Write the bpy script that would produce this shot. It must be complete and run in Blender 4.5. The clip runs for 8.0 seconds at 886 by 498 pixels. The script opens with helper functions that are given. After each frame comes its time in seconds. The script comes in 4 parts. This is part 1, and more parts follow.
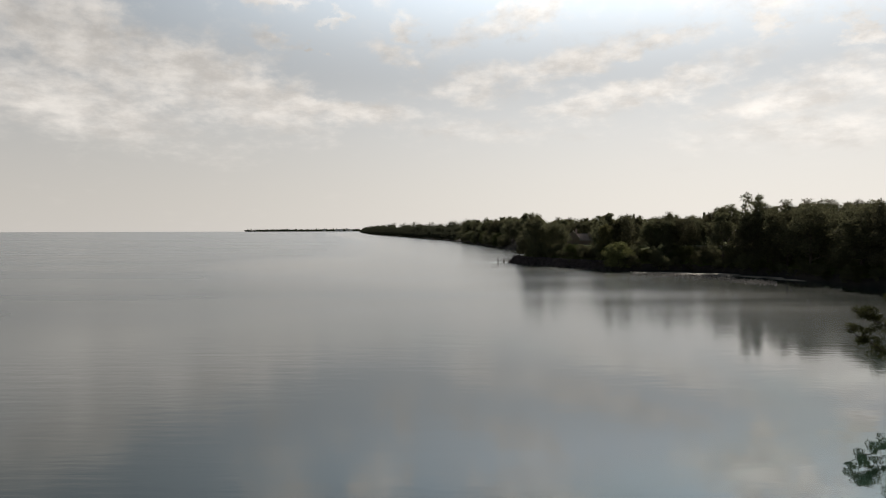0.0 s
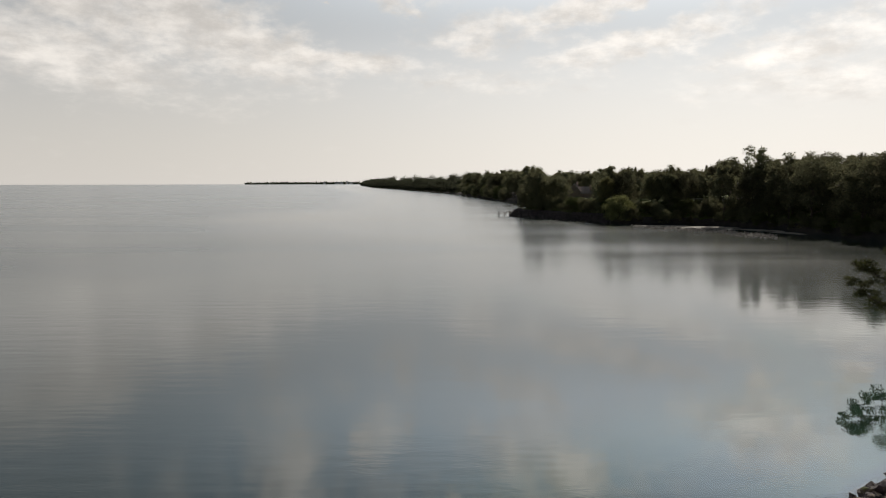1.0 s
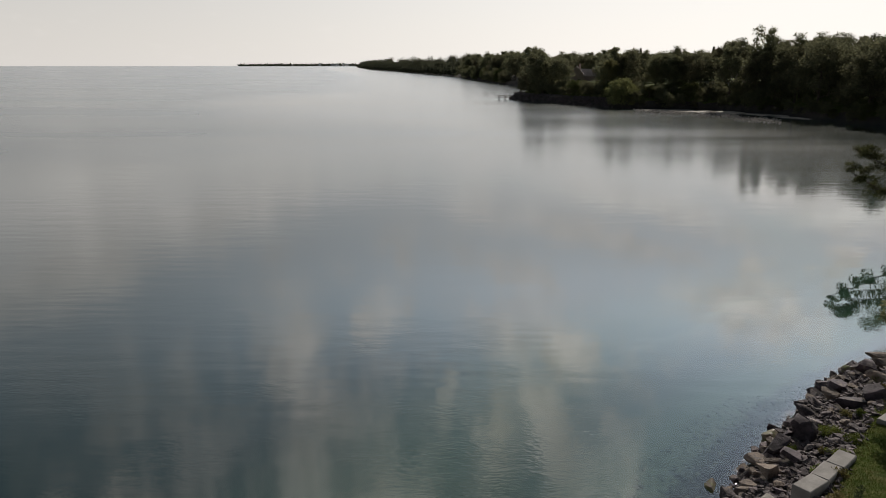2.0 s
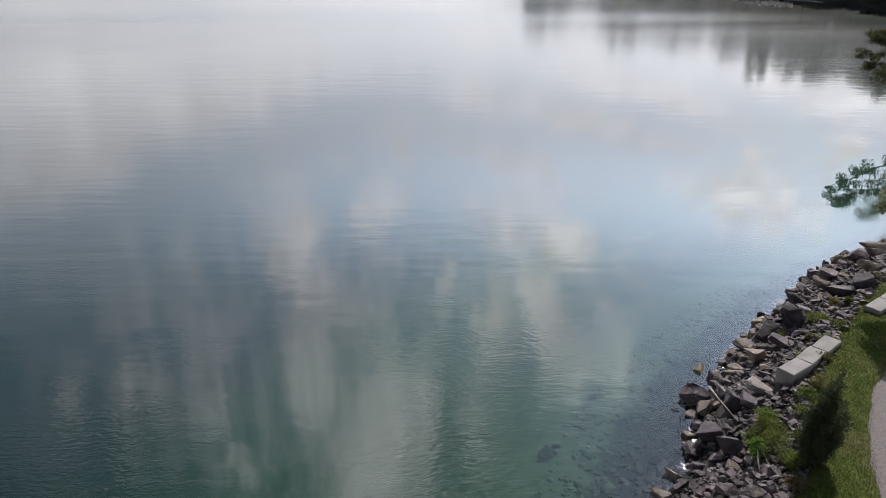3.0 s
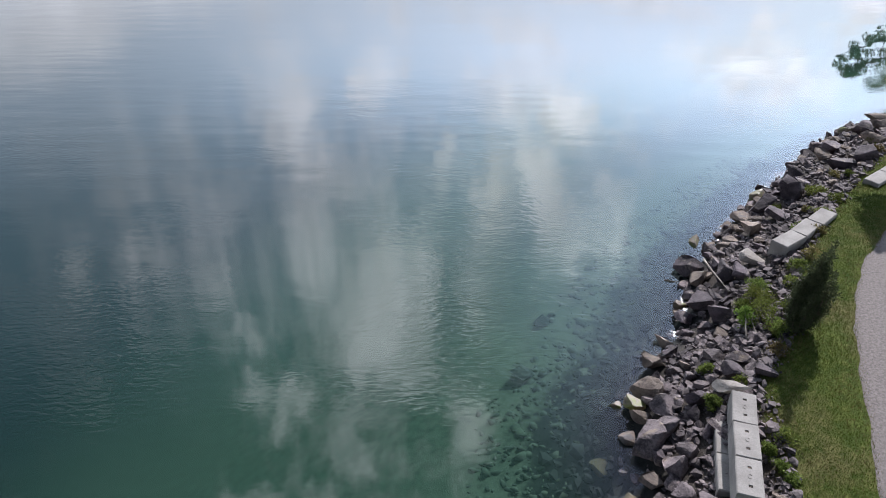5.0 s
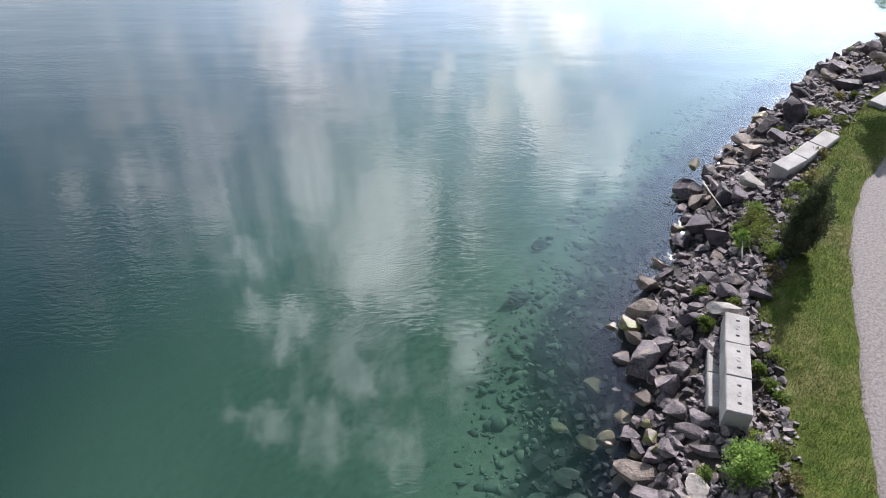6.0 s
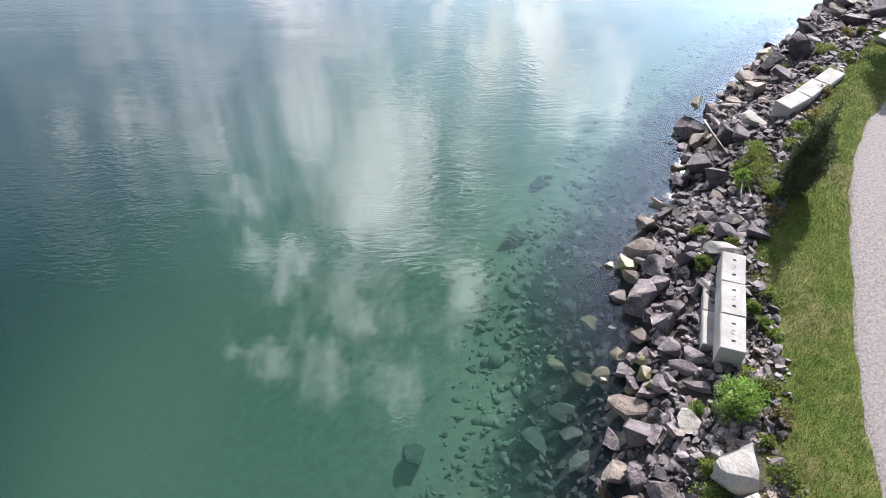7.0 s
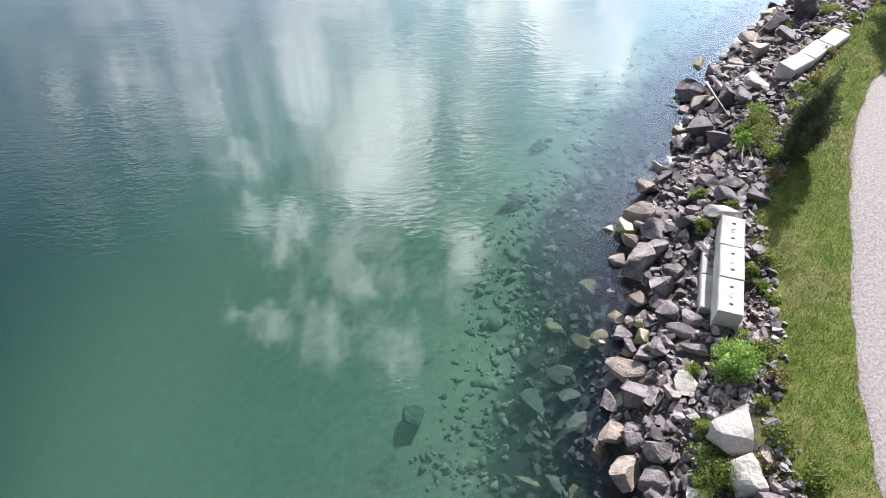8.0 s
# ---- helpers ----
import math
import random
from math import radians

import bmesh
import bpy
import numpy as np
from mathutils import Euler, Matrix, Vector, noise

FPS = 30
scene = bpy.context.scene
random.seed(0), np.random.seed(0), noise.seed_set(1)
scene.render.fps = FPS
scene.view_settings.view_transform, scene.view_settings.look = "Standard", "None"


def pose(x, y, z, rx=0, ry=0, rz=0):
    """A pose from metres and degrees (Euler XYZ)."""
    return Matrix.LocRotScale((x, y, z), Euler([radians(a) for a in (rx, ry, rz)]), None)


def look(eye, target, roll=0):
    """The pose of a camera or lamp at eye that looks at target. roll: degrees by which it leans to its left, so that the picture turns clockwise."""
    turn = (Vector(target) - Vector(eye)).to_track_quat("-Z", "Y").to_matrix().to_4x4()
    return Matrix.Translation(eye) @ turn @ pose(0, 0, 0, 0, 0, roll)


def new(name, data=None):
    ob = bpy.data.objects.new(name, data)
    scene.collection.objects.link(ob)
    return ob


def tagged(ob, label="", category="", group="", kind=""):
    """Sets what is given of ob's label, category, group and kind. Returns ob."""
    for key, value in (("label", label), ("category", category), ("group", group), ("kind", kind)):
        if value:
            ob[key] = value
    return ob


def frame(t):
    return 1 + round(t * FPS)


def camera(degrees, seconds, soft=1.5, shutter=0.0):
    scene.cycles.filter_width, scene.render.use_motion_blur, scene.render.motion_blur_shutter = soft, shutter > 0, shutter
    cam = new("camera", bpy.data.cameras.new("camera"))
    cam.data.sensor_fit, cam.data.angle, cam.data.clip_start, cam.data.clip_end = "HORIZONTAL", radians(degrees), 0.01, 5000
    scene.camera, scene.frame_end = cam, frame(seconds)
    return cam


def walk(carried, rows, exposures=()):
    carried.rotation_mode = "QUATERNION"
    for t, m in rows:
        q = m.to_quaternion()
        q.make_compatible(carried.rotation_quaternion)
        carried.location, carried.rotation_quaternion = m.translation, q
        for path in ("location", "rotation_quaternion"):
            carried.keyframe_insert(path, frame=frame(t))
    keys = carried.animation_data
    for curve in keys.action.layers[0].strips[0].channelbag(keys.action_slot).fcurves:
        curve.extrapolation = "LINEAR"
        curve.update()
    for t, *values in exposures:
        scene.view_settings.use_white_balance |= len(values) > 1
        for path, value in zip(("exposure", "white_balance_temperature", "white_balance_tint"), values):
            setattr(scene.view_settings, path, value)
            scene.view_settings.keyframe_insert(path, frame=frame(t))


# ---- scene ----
H = 15.0
cam = camera(64.54, 8.0, soft=1.0)


def turn(yaw, pitch, roll):
    return pose(0, 0, H, 90 + pitch, roll, yaw)


# the drone hovers and tips its lens down: seconds, yaw, pitch, roll
TILT = (
    (0.0, 0.0, -1.64, 0.15), (0.5, 0.01, -2.16, 0.10), (1.0, 0.05, -5.47, 0.11), (1.5, 0.04, -10.09, 0.08),
    (2.0, -0.04, -14.80, 0.02), (2.2, -0.06, -16.64, 0.05), (3.3, -0.28, -25.54, 0.15), (3.5, -0.31, -26.46, 0.20),
    (4.0, -0.33, -28.72, 0.22), (4.5, -0.32, -31.07, 0.20), (6.0, -0.40, -40.22, 0.06), (6.5, -0.45, -42.84, 0.01),
    (7.0, -0.45, -45.18, -0.06), (7.5, -0.45, -47.37, -0.10), (8.0, -0.49, -48.15, -0.09))
EXPOSURE = ((0.0, -1.52, 6780, 10), (1.0, -1.40, 6800, 10), (1.5, -1.36, 6780, 10), (2.2, -1.16, 6600, 11), (3.3, -0.36, 6060, 15),
            (4.5, -0.24, 5850, 15), (6.0, 0.46, 5900, 15), (7.0, 0.88, 5950, 14), (8.0, 1.13, 5980, 14))
walk(cam, [(t, turn(a, b, c)) for t, a, b, c in TILT], EXPOSURE)

# ---- light ----
SUN_AZ, SUN_EL = radians(28.5), radians(36.5)
SUN_DIR = Vector((math.sin(SUN_AZ) * math.cos(SUN_EL), math.cos(SUN_AZ) * math.cos(SUN_EL), math.sin(SUN_EL)))
sun_data = bpy.data.lights.new("sun", "SUN")
sun_data.energy, sun_data.angle, sun_data.color = 6.9, radians(0.55), (1.0, 0.93, 0.84)
sun = new("sun", sun_data)
sun.matrix_world = look(SUN_DIR * 100, (0, 0, 0))

world = bpy.data.worlds.new("world")
scene.world = world
world.use_nodes = True
wt = world.node_tree
wt.nodes.clear()


class Nodes:
    """Short hand for building node trees."""

    def __init__(self, tree):
        self.tree = tree

    def add(self, kind, values=None, **props):
        n = self.tree.nodes.new(kind)
        for k, v in props.items():
            setattr(n, k, v)
        for k, v in (values or {}).items():
            if isinstance(v, bpy.types.NodeSocket):
                self.tree.links.new(v, n.inputs[k])
            else:
                n.inputs[k].default_value = v
        return n

    def math(self, op, a, b=0.0, c=0.0, clamp=False):
        return self.add("ShaderNodeMath", {0: a, 1: b, 2: c}, operation=op, use_clamp=clamp).outputs[0]

    def vec(self, op, a, b=(0, 0, 0)):
        n = self.add("ShaderNodeVectorMath", {0: a, 1: b}, operation=op)
        return n.outputs["Value"] if op in ("LENGTH", "DOT_PRODUCT") else n.outputs["Vector"]

    def mapped(self, v, loc=(0, 0, 0), rot=(0, 0, 0), scale=(1, 1, 1), kind="POINT"):
        return self.add("ShaderNodeMapping", {"Vector": v, "Location": loc, "Rotation": rot, "Scale": scale}, vector_type=kind).outputs[0]

    def noise(self, v, scale, detail=4.0, rough=0.55, out="Fac", distort=0.0):
        n = self.add("ShaderNodeTexNoise", {"Vector": v, "Scale": scale, "Detail": detail, "Roughness": rough, "Distortion": distort})
        return n.outputs[out]

    def ramp(self, v, a, b, lo=0.0, hi=1.0, smooth=True):
        return self.add("ShaderNodeMapRange", {0: v, 1: a, 2: b, 3: lo, 4: hi}, interpolation_type="SMOOTHSTEP" if smooth else "LINEAR").outputs[0]

    def mix(self, f, a, b):
        n = self.add("ShaderNodeMix", {0: f}, data_type="RGBA")
        for k, v in ((6, a), (7, b)):
            if isinstance(v, bpy.types.NodeSocket):
                self.tree.links.new(v, n.inputs[k])
            else:
                n.inputs[k].default_value = (*v[:3], 1.0)
        return n.outputs[2]


# cloud banks: azimuth, elevation, half width, half height (degrees), slant, weight
CLOUDS_LOW = (
    (-27.9, 13.8, 7.1, 3.2, -20, 1.0), (-19.1, 11.4, 8.5, 2.3, -18, 1.0), (-10.1, 9.7, 7.9, 0.8, -4, 0.95), (-28.0, 9.1, 7.9, 2.1, -8, 0.85),
    (-13.6, 14.4, 1.9, 0.6, -10, 0.8), (-9.2, 15.8, 0.6, 0.6, 0, 0.8), (-10.1, 14.1, 0.4, 0.25, 0, 0.8), (-2.0, 15.6, 1.2, 1.0, 0, 0.8),
    (-4.3, 13.9, 2.4, 0.6, -10, 0.75), (5.3, 16.2, 5.3, 1.0, 22, 0.8), (3.5, 11.5, 5.2, 1.2, 5, 0.8), (3.1, 7.8, 6.0, 1.0, 0, 0.55),
    (-15.0, 6.9, 2.8, 1.2, 30, 0.4), (-13.6, 17.4, 3.4, 0.4, 0, 0.8), (-42, 11, 9, 4, -10, 0.9))
CLOUDS_EAST = (
    (9.8, 13.1, 6.6, 1.0, 12, 0.95), (15.9, 13.7, 4.7, 0.5, 9, 0.9), (18.4, 11.1, 6.6, 1.2, 14, 0.9), (11.6, 10.0, 4.2, 0.9, 8, 0.8),
    (25.5, 9.2, 5.6, 1.2, 6, 0.85), (29.8, 10.0, 2.8, 1.6, 0, 0.75), (24.7, 14.7, 1.1, 0.8, 0, 1.0), (30.5, 13.7, 0.8, 1.2, 20, 0.95),
    (23.6, 16.3, 3.4, 0.4, 0, 0.9), (28.1, 7.0, 8.4, 1.4, 0, 0.65), (38, 9.5, 9, 2.5, 0, 0.8), (24.5, 17.5, 5.0, 2.4, 8, 0.8))
CLOUDS_MID = (
    (-13.0, 23.4, 2.8, 5.1, 0, 0.9), (-5.4, 19.9, 1.4, 2.1, 0, 0.75), (-5.4, 39.0, 5.2, 5.2, -10, 1.0), (-11.9, 32.5, 3.4, 5.5, -15, 0.7),
    (1.0, 27.6, 1.5, 2.8, 0, 0.8), (4.6, 29.0, 1.3, 3.7, 0, 1.05), (9.6, 29.6, 1.9, 5.1, -22, 1.05), (12.4, 32.4, 2.0, 2.3, 0, 1.0),
    (11.1, 23.0, 1.9, 2.1, 0, 1.05), (16.1, 29.5, 1.4, 2.0, 0, 0.8), (7.3, 21.2, 4.4, 3.2, 0, 0.75), (-32.1, 30.8, 2.3, 2.4, 0, 0.75),
    (-26.7, 31.5, 1.5, 3.2, -15, 0.65), (-23.1, 33.6, 2.8, 2.3, 0, 0.55), (-29.1, 23.8, 7.0, 4.5, 0, 0.35), (15.5, 33.2, 2.4, 1.6, 10, 0.75))
CLOUDS_HIGH = (
    (-17.5, 44.8, 4.2, 2.1, 10, 0.74), (-2.7, 43.9, 3.8, 2.3, 0, 0.74), (3.3, 47.8, 2.2, 3.2, 0, 0.72), (3.1, 38.2, 1.6, 1.5, 0, 0.7),
    (-4.3, 36.5, 4.6, 4.8, -15, 0.95), (-22.6, 51.2, 2.9, 1.7, 0, 0.62), (-14.4, 53.9, 5.1, 2.3, 10, 0.62), (-7.0, 56.6, 3.2, 2.5, 0, 0.6),
    (-7, 33, 11, 11, 0, 0.55), (8, 25, 8, 8, -10, 0.5), (-26, 29, 12, 9, 0, 0.45), (-9, 48, 9, 6, 0, 0.4),
    (-9.7, 49.7, 4.3, 2.8, 0, 0.66), (-35.1, 38.6, 2.4, 1.6, 0, 0.4), (-19.9, 38.2, 2.6, 1.8, 0, 0.5), (-13.0, 34.7, 2.6, 4.1, -10, 0.7))

W = Nodes(wt)
way = W.add("ShaderNodeTexCoord").outputs["Generated"]
sep = W.add("ShaderNodeSeparateXYZ", {0: way})
el = W.math("MULTIPLY", W.math("ARCSINE", sep.outputs[2]), 57.2958)
az = W.math("MULTIPLY", W.math("ARCTAN2", sep.outputs[0], sep.outputs[1]), 57.2958)
flat = W.add("ShaderNodeCombineXYZ", {0: az, 1: el}).outputs[0]
# wavering of the banks' edges, flatter towards the horizon
stretch = W.ramp(el, 5, 45, 2.6, 1.0, False)
cells = W.add("ShaderNodeCombineXYZ", {0: az, 1: W.math("MULTIPLY", el, stretch)}).outputs[0]
waver = W.vec("SUBTRACT", W.noise(cells, 0.2, 6, 0.62, "Color"), (0.5, 0.5, 0.5))
amount = W.add("ShaderNodeCombineXYZ", {0: 11.0, 1: W.ramp(el, 5, 45, 2.4, 11.0, False)}).outputs[0]
bent = W.vec("ADD", flat, W.vec("MULTIPLY", waver, amount))
cover = None
for a, e, wa, we, slant, weight in CLOUDS_LOW + CLOUDS_EAST + CLOUDS_MID + CLOUDS_HIGH:
    d = W.vec("LENGTH", W.mapped(bent, (a, e, 0), (0, 0, radians(slant)), (wa, we, 1), "TEXTURE"))
    f = W.ramp(d, 0.2, 1.95, weight, 0.0)
    cover = f if cover is None else W.math("MAXIMUM", cover, f)
elsewhere = W.math("MAXIMUM", W.ramp(W.math("ABSOLUTE", az), 42, 60), W.ramp(el, 60, 72))
cover = W.math("MAXIMUM", cover, W.math("MULTIPLY", elsewhere, 0.22))
fluff = W.math("ADD", W.math("MULTIPLY", W.noise(cells, 0.48, 9, 0.68), 0.5), W.math("MULTIPLY", W.noise(cells, 0.12, 4, 0.6), 0.5))
dens = W.math("ADD", W.math("SUBTRACT", W.math("MULTIPLY", cover, 1.12), 0.14), W.math("MULTIPLY", W.math("SUBTRACT", fluff, 0.5), 2.1))
cloud = W.ramp(dens, -0.08, 1.1)
facing = W.vec("DOT_PRODUCT", way, tuple(SUN_DIR))
ahead = W.math("MAXIMUM", facing, 0.0)
# thin cloud scatters the sun forward: bright high up near the sun, dim behind
rise = W.math("POWER", W.ramp(el, 15, 38, 0.0, 1.0, False), 0.8)
lit = W.math("MULTIPLY", W.math("MULTIPLY", W.ramp(facing, -0.4, 0.5, 0.3, 1.75), W.ramp(el, 18, 55, 1.0, 0.35)), W.math("ADD", 1.0, W.math("MULTIPLY", W.math("POWER", ahead, 10.0), 0.8)))
lit = W.math("ADD", lit, W.math("MULTIPLY", W.math("MULTIPLY", W.math("MULTIPLY", rise, W.ramp(el, 42, 56, 1.0, 0.45)), 8.2), W.ramp(facing, 0.38, 0.86)))
lit = W.math("MULTIPLY", lit, W.ramp(W.noise(cells, 0.3, 6, 0.6), 0.3, 0.7, 0.75, 1.12))
cloud_light = W.add("ShaderNodeVectorMath", {0: (1.0, 0.965, 0.93), "Scale": lit}, operation="SCALE").outputs[0]
sky = W.add("ShaderNodeTexSky", sky_type="NISHITA", sun_disc=False, sun_elevation=SUN_EL, sun_rotation=SUN_AZ, air_density=1.0, dust_density=0.1, ozone_density=1.5)
clear_sky = W.add("ShaderNodeVectorMath", {0: sky.outputs[0], "Scale": 0.062}, operation="SCALE").outputs[0]
haze = W.math("POWER", 2.718, W.math("MULTIPLY", W.math("MAXIMUM", el, 0.0), -0.03))
murk_light = W.math("ADD", W.ramp(facing, -0.5, 0.45, 0.4, 1.3), W.math("MULTIPLY", W.math("MULTIPLY", W.math("POWER", ahead, 4.0), 1.6), W.ramp(el, 20, 36, 1.0, 0.3)))
murk_light = W.math("MULTIPLY", murk_light, W.math("MULTIPLY", W.math("ADD", 1.0, W.math("MULTIPLY", W.ramp(el, 11, 24, 0.0, 1.0), W.ramp(facing, 0.55, 0.92, 1.2, 2.9))), W.ramp(el, 32, 50, 1.0, 0.06)))
haze_tone = W.mix(W.ramp(el, 2, 32), (1.0, 0.97, 0.935), (0.66, 0.87, 1.08))
haze_light = W.add("ShaderNodeVectorMath", {0: haze_tone, "Scale": murk_light}, operation="SCALE").outputs[0]
above = W.mix(W.math("MULTIPLY", haze, 0.95), clear_sky, haze_light)
above = W.mix(W.math("MULTIPLY", cloud, 0.9), above, cloud_light)
low_glow = W.math("MULTIPLY", W.ramp(el, 7, 27, 2.05, 0.78), W.math("ADD", 1.0, W.math("MULTIPLY", W.math("MULTIPLY", W.ramp(el, 14, 21), W.ramp(el, 22, 30, 0.2, 0.0)), W.ramp(az, -30, 0))))
above = W.add("ShaderNodeVectorMath", {0: above, "Scale": low_glow}, operation="SCALE").outputs[0]
# the pale blue glare of thin haze close round the sun
glare = W.add("ShaderNodeVectorMath", {0: (0.95, 1.0, 1.3), "Scale": W.ramp(facing, 0.94, 0.99)}, operation="SCALE").outputs[0]
above = W.vec("ADD", above, glare)
back = W.add("ShaderNodeBackground", {"Color": above, "Strength": 0.62})
out = W.add("ShaderNodeOutputWorld")
wt.links.new(back.outputs[0], out.inputs[0])

# ---- materials ----
def material(name):
    m = bpy.data.materials.new(name)
    m.use_nodes = True
    m.node_tree.nodes.clear()
    return m, Nodes(m.node_tree)


def finish(n, shader):
    o = n.add("ShaderNodeOutputMaterial")
    n.tree.links.new(shader, o.inputs[0])


def surface(name, dark, light, scale=3.0, fine=25.0, rough=0.85, bump=0.02, spot=None, spot_at=(0.6, 0.7), vary=0.25, local=True, metal=0.0):
    """A worn, mottled surface: two tones at two scales, an optional stain, fine relief."""
    m, n = material(name)
    if local:
        v = n.add("ShaderNodeTexCoord").outputs["Object"]
        rnd = n.add("ShaderNodeObjectInfo").outputs["Random"]
        v = n.vec("ADD", v, n.add("ShaderNodeCombineXYZ", {0: n.math("MULTIPLY", rnd, 37.0), 1: n.math("MULTIPLY", rnd, 91.0)}).outputs[0])
    else:
        v = n.add("ShaderNodeNewGeometry").outputs["Position"]
        rnd = n.add("ShaderNodeNewGeometry").outputs["Random Per Island"]
    big, small = n.noise(v, scale, 5, 0.6), n.noise(v, fine, 4, 0.65)
    c = n.mix(n.ramp(n.math("ADD", n.math("MULTIPLY", big, 0.6), n.math("MULTIPLY", small, 0.4)), 0.34, 0.66), dark, light)
    if spot:
        c = n.mix(n.ramp(n.noise(v, scale * 0.7, 6, 0.65, distort=0.4), *spot_at), c, spot)
    c = n.add("ShaderNodeHueSaturation", {"Color": c, "Value": n.math("ADD", 1.0 - vary, n.math("MULTIPLY", rnd, 2 * vary))}).outputs[0]
    b = n.add("ShaderNodeBump", {"Height": n.math("ADD", n.math("MULTIPLY", small, 0.5), big), "Strength": 0.9, "Distance": bump})
    p = n.add("ShaderNodeBsdfPrincipled", {"Base Color": c, "Roughness": n.ramp(small, 0.2, 0.8, rough - 0.12, min(1.0, rough + 0.1)), "Normal": b.outputs[0], "Metallic": metal})
    finish(n, p.outputs[0])
    return m


def leaf_material(name, dark, light, translucent=0.35):
    m, n = material(name)
    g = n.add("ShaderNodeNewGeometry")
    rnd = g.outputs["Random Per Island"]
    ob = n.add("ShaderNodeObjectInfo").outputs["Random"]
    patch = n.noise(g.outputs["Position"], 0.8, 3)
    c = n.mix(n.math("ADD", n.math("MULTIPLY", rnd, 0.6), n.math("MULTIPLY", n.ramp(patch, 0.3, 0.7), 0.4)), dark, light)
    c = n.add("ShaderNodeHueSaturation", {"Color": c, "Hue": n.ramp(ob, 0, 1, 0.485, 0.515, False), "Value": n.ramp(ob, 0, 1, 0.8, 1.2, False)}).outputs[0]
    p = n.add("ShaderNodeBsdfPrincipled", {"Base Color": c, "Roughness": 0.8, "Specular IOR Level": 0.12})
    t = n.add("ShaderNodeBsdfTranslucent", {"Color": c})
    finish(n, n.add("ShaderNodeMixShader", {0: translucent, 1: p.outputs[0], 2: t.outputs[0]}).outputs[0])
    return m


ROCK_DARK = surface("rock_dark", (0.024, 0.018, 0.022), (0.125, 0.098, 0.108), 2.5, 18, 0.8, 0.07, spot=(0.33, 0.275, 0.22), spot_at=(0.55, 0.74))
ROCK_GREY = surface("rock_grey", (0.036, 0.029, 0.032), (0.225, 0.186, 0.186), 2.2, 16, 0.85, 0.07, spot=(0.31, 0.25, 0.18), spot_at=(0.55, 0.74))
ROCK_TAN = surface("rock_tan", (0.09, 0.07, 0.06), (0.28, 0.225, 0.18), 2.0, 15, 0.85, 0.07, spot=(0.14, 0.13, 0.13), spot_at=(0.58, 0.7))
ROCK_ALGAE = surface("rock_algae", (0.075, 0.06, 0.045), (0.24, 0.19, 0.13), 3.0, 20, 0.5, 0.03, spot=(0.15, 0.16, 0.035), spot_at=(0.45, 0.6))
ROCK_PALE = surface("rock_pale", (0.26, 0.235, 0.21), (0.45, 0.41, 0.365), 2.0, 14, 0.9, 0.04, spot=(0.20, 0.18, 0.16), spot_at=(0.55, 0.75), vary=0.15)
ROCK_SUNK = surface("rock_sunk", (0.015, 0.019, 0.016), (0.055, 0.06, 0.046), 3.0, 20, 0.9, 0.03)
ROCK_SUNK_TAN = surface("rock_sunk_tan", (0.055, 0.045, 0.027), (0.15, 0.115, 0.065), 3.0, 20, 0.9, 0.03)
RUBBLE = surface("rubble", (0.026, 0.021, 0.024), (0.215, 0.18, 0.178), 1.2, 22, 0.88, 0.02, spot=(0.28, 0.22, 0.16), spot_at=(0.62, 0.75), vary=0.35, local=False)
# algae-dark stones; the bank's shade is put into their near-black too
COBBLE_DARK = surface("cobble_dark", (0.005, 0.006, 0.008), (0.026, 0.028, 0.027), 0.8, 14, 0.9, 0.02, vary=0.6, local=False)
COBBLE = surface("cobble", (0.045, 0.052, 0.04), (0.11, 0.117, 0.083), 0.6, 14, 0.9, 0.03, vary=0.3, local=False)
CONCRETE = surface("concrete", (0.22, 0.205, 0.19), (0.35, 0.33, 0.305), 1.6, 30, 0.92, 0.006, spot=(0.22, 0.21, 0.19), spot_at=(0.6, 0.75), vary=0.06)
IRON = surface("iron", (0.06, 0.04, 0.03), (0.16, 0.11, 0.08), 8, 60, 0.7, 0.004)
BARK = surface("bark", (0.05, 0.038, 0.028), (0.15, 0.12, 0.09), 3, 30, 0.95, 0.02)
DRIFTWOOD = surface("driftwood", (0.28, 0.24, 0.20), (0.50, 0.45, 0.39), 4, 40, 0.9, 0.008)
GRAVEL = surface("gravel", (0.095, 0.082, 0.076), (0.225, 0.195, 0.182), 14.0, 90, 0.95, 0.01, spot=(0.17, 0.145, 0.125), spot_at=(0.55, 0.8), vary=0.0, local=False)
ROOF = surface("roof_shingle", (0.42, 0.37, 0.35), (0.62, 0.56, 0.53), 0.6, 6, 0.85, 0.02)
PLASTER = surface("plaster", (0.44, 0.34, 0.31), (0.6, 0.48, 0.44), 0.5, 8, 0.9, 0.01)
TIMBER = surface("timber", (0.06, 0.05, 0.04), (0.17, 0.14, 0.11), 1, 12, 0.85, 0.01)
WHITE_PAINT = surface("white_paint", (0.66, 0.65, 0.62), (0.8, 0.79, 0.77), 1, 12, 0.6, 0.003, vary=0.05)
SAND = surface("sandbar_pebble", (0.20, 0.18, 0.15), (0.55, 0.50, 0.44), 0.25, 3.0, 0.7, 0.05, vary=0.1, local=False)

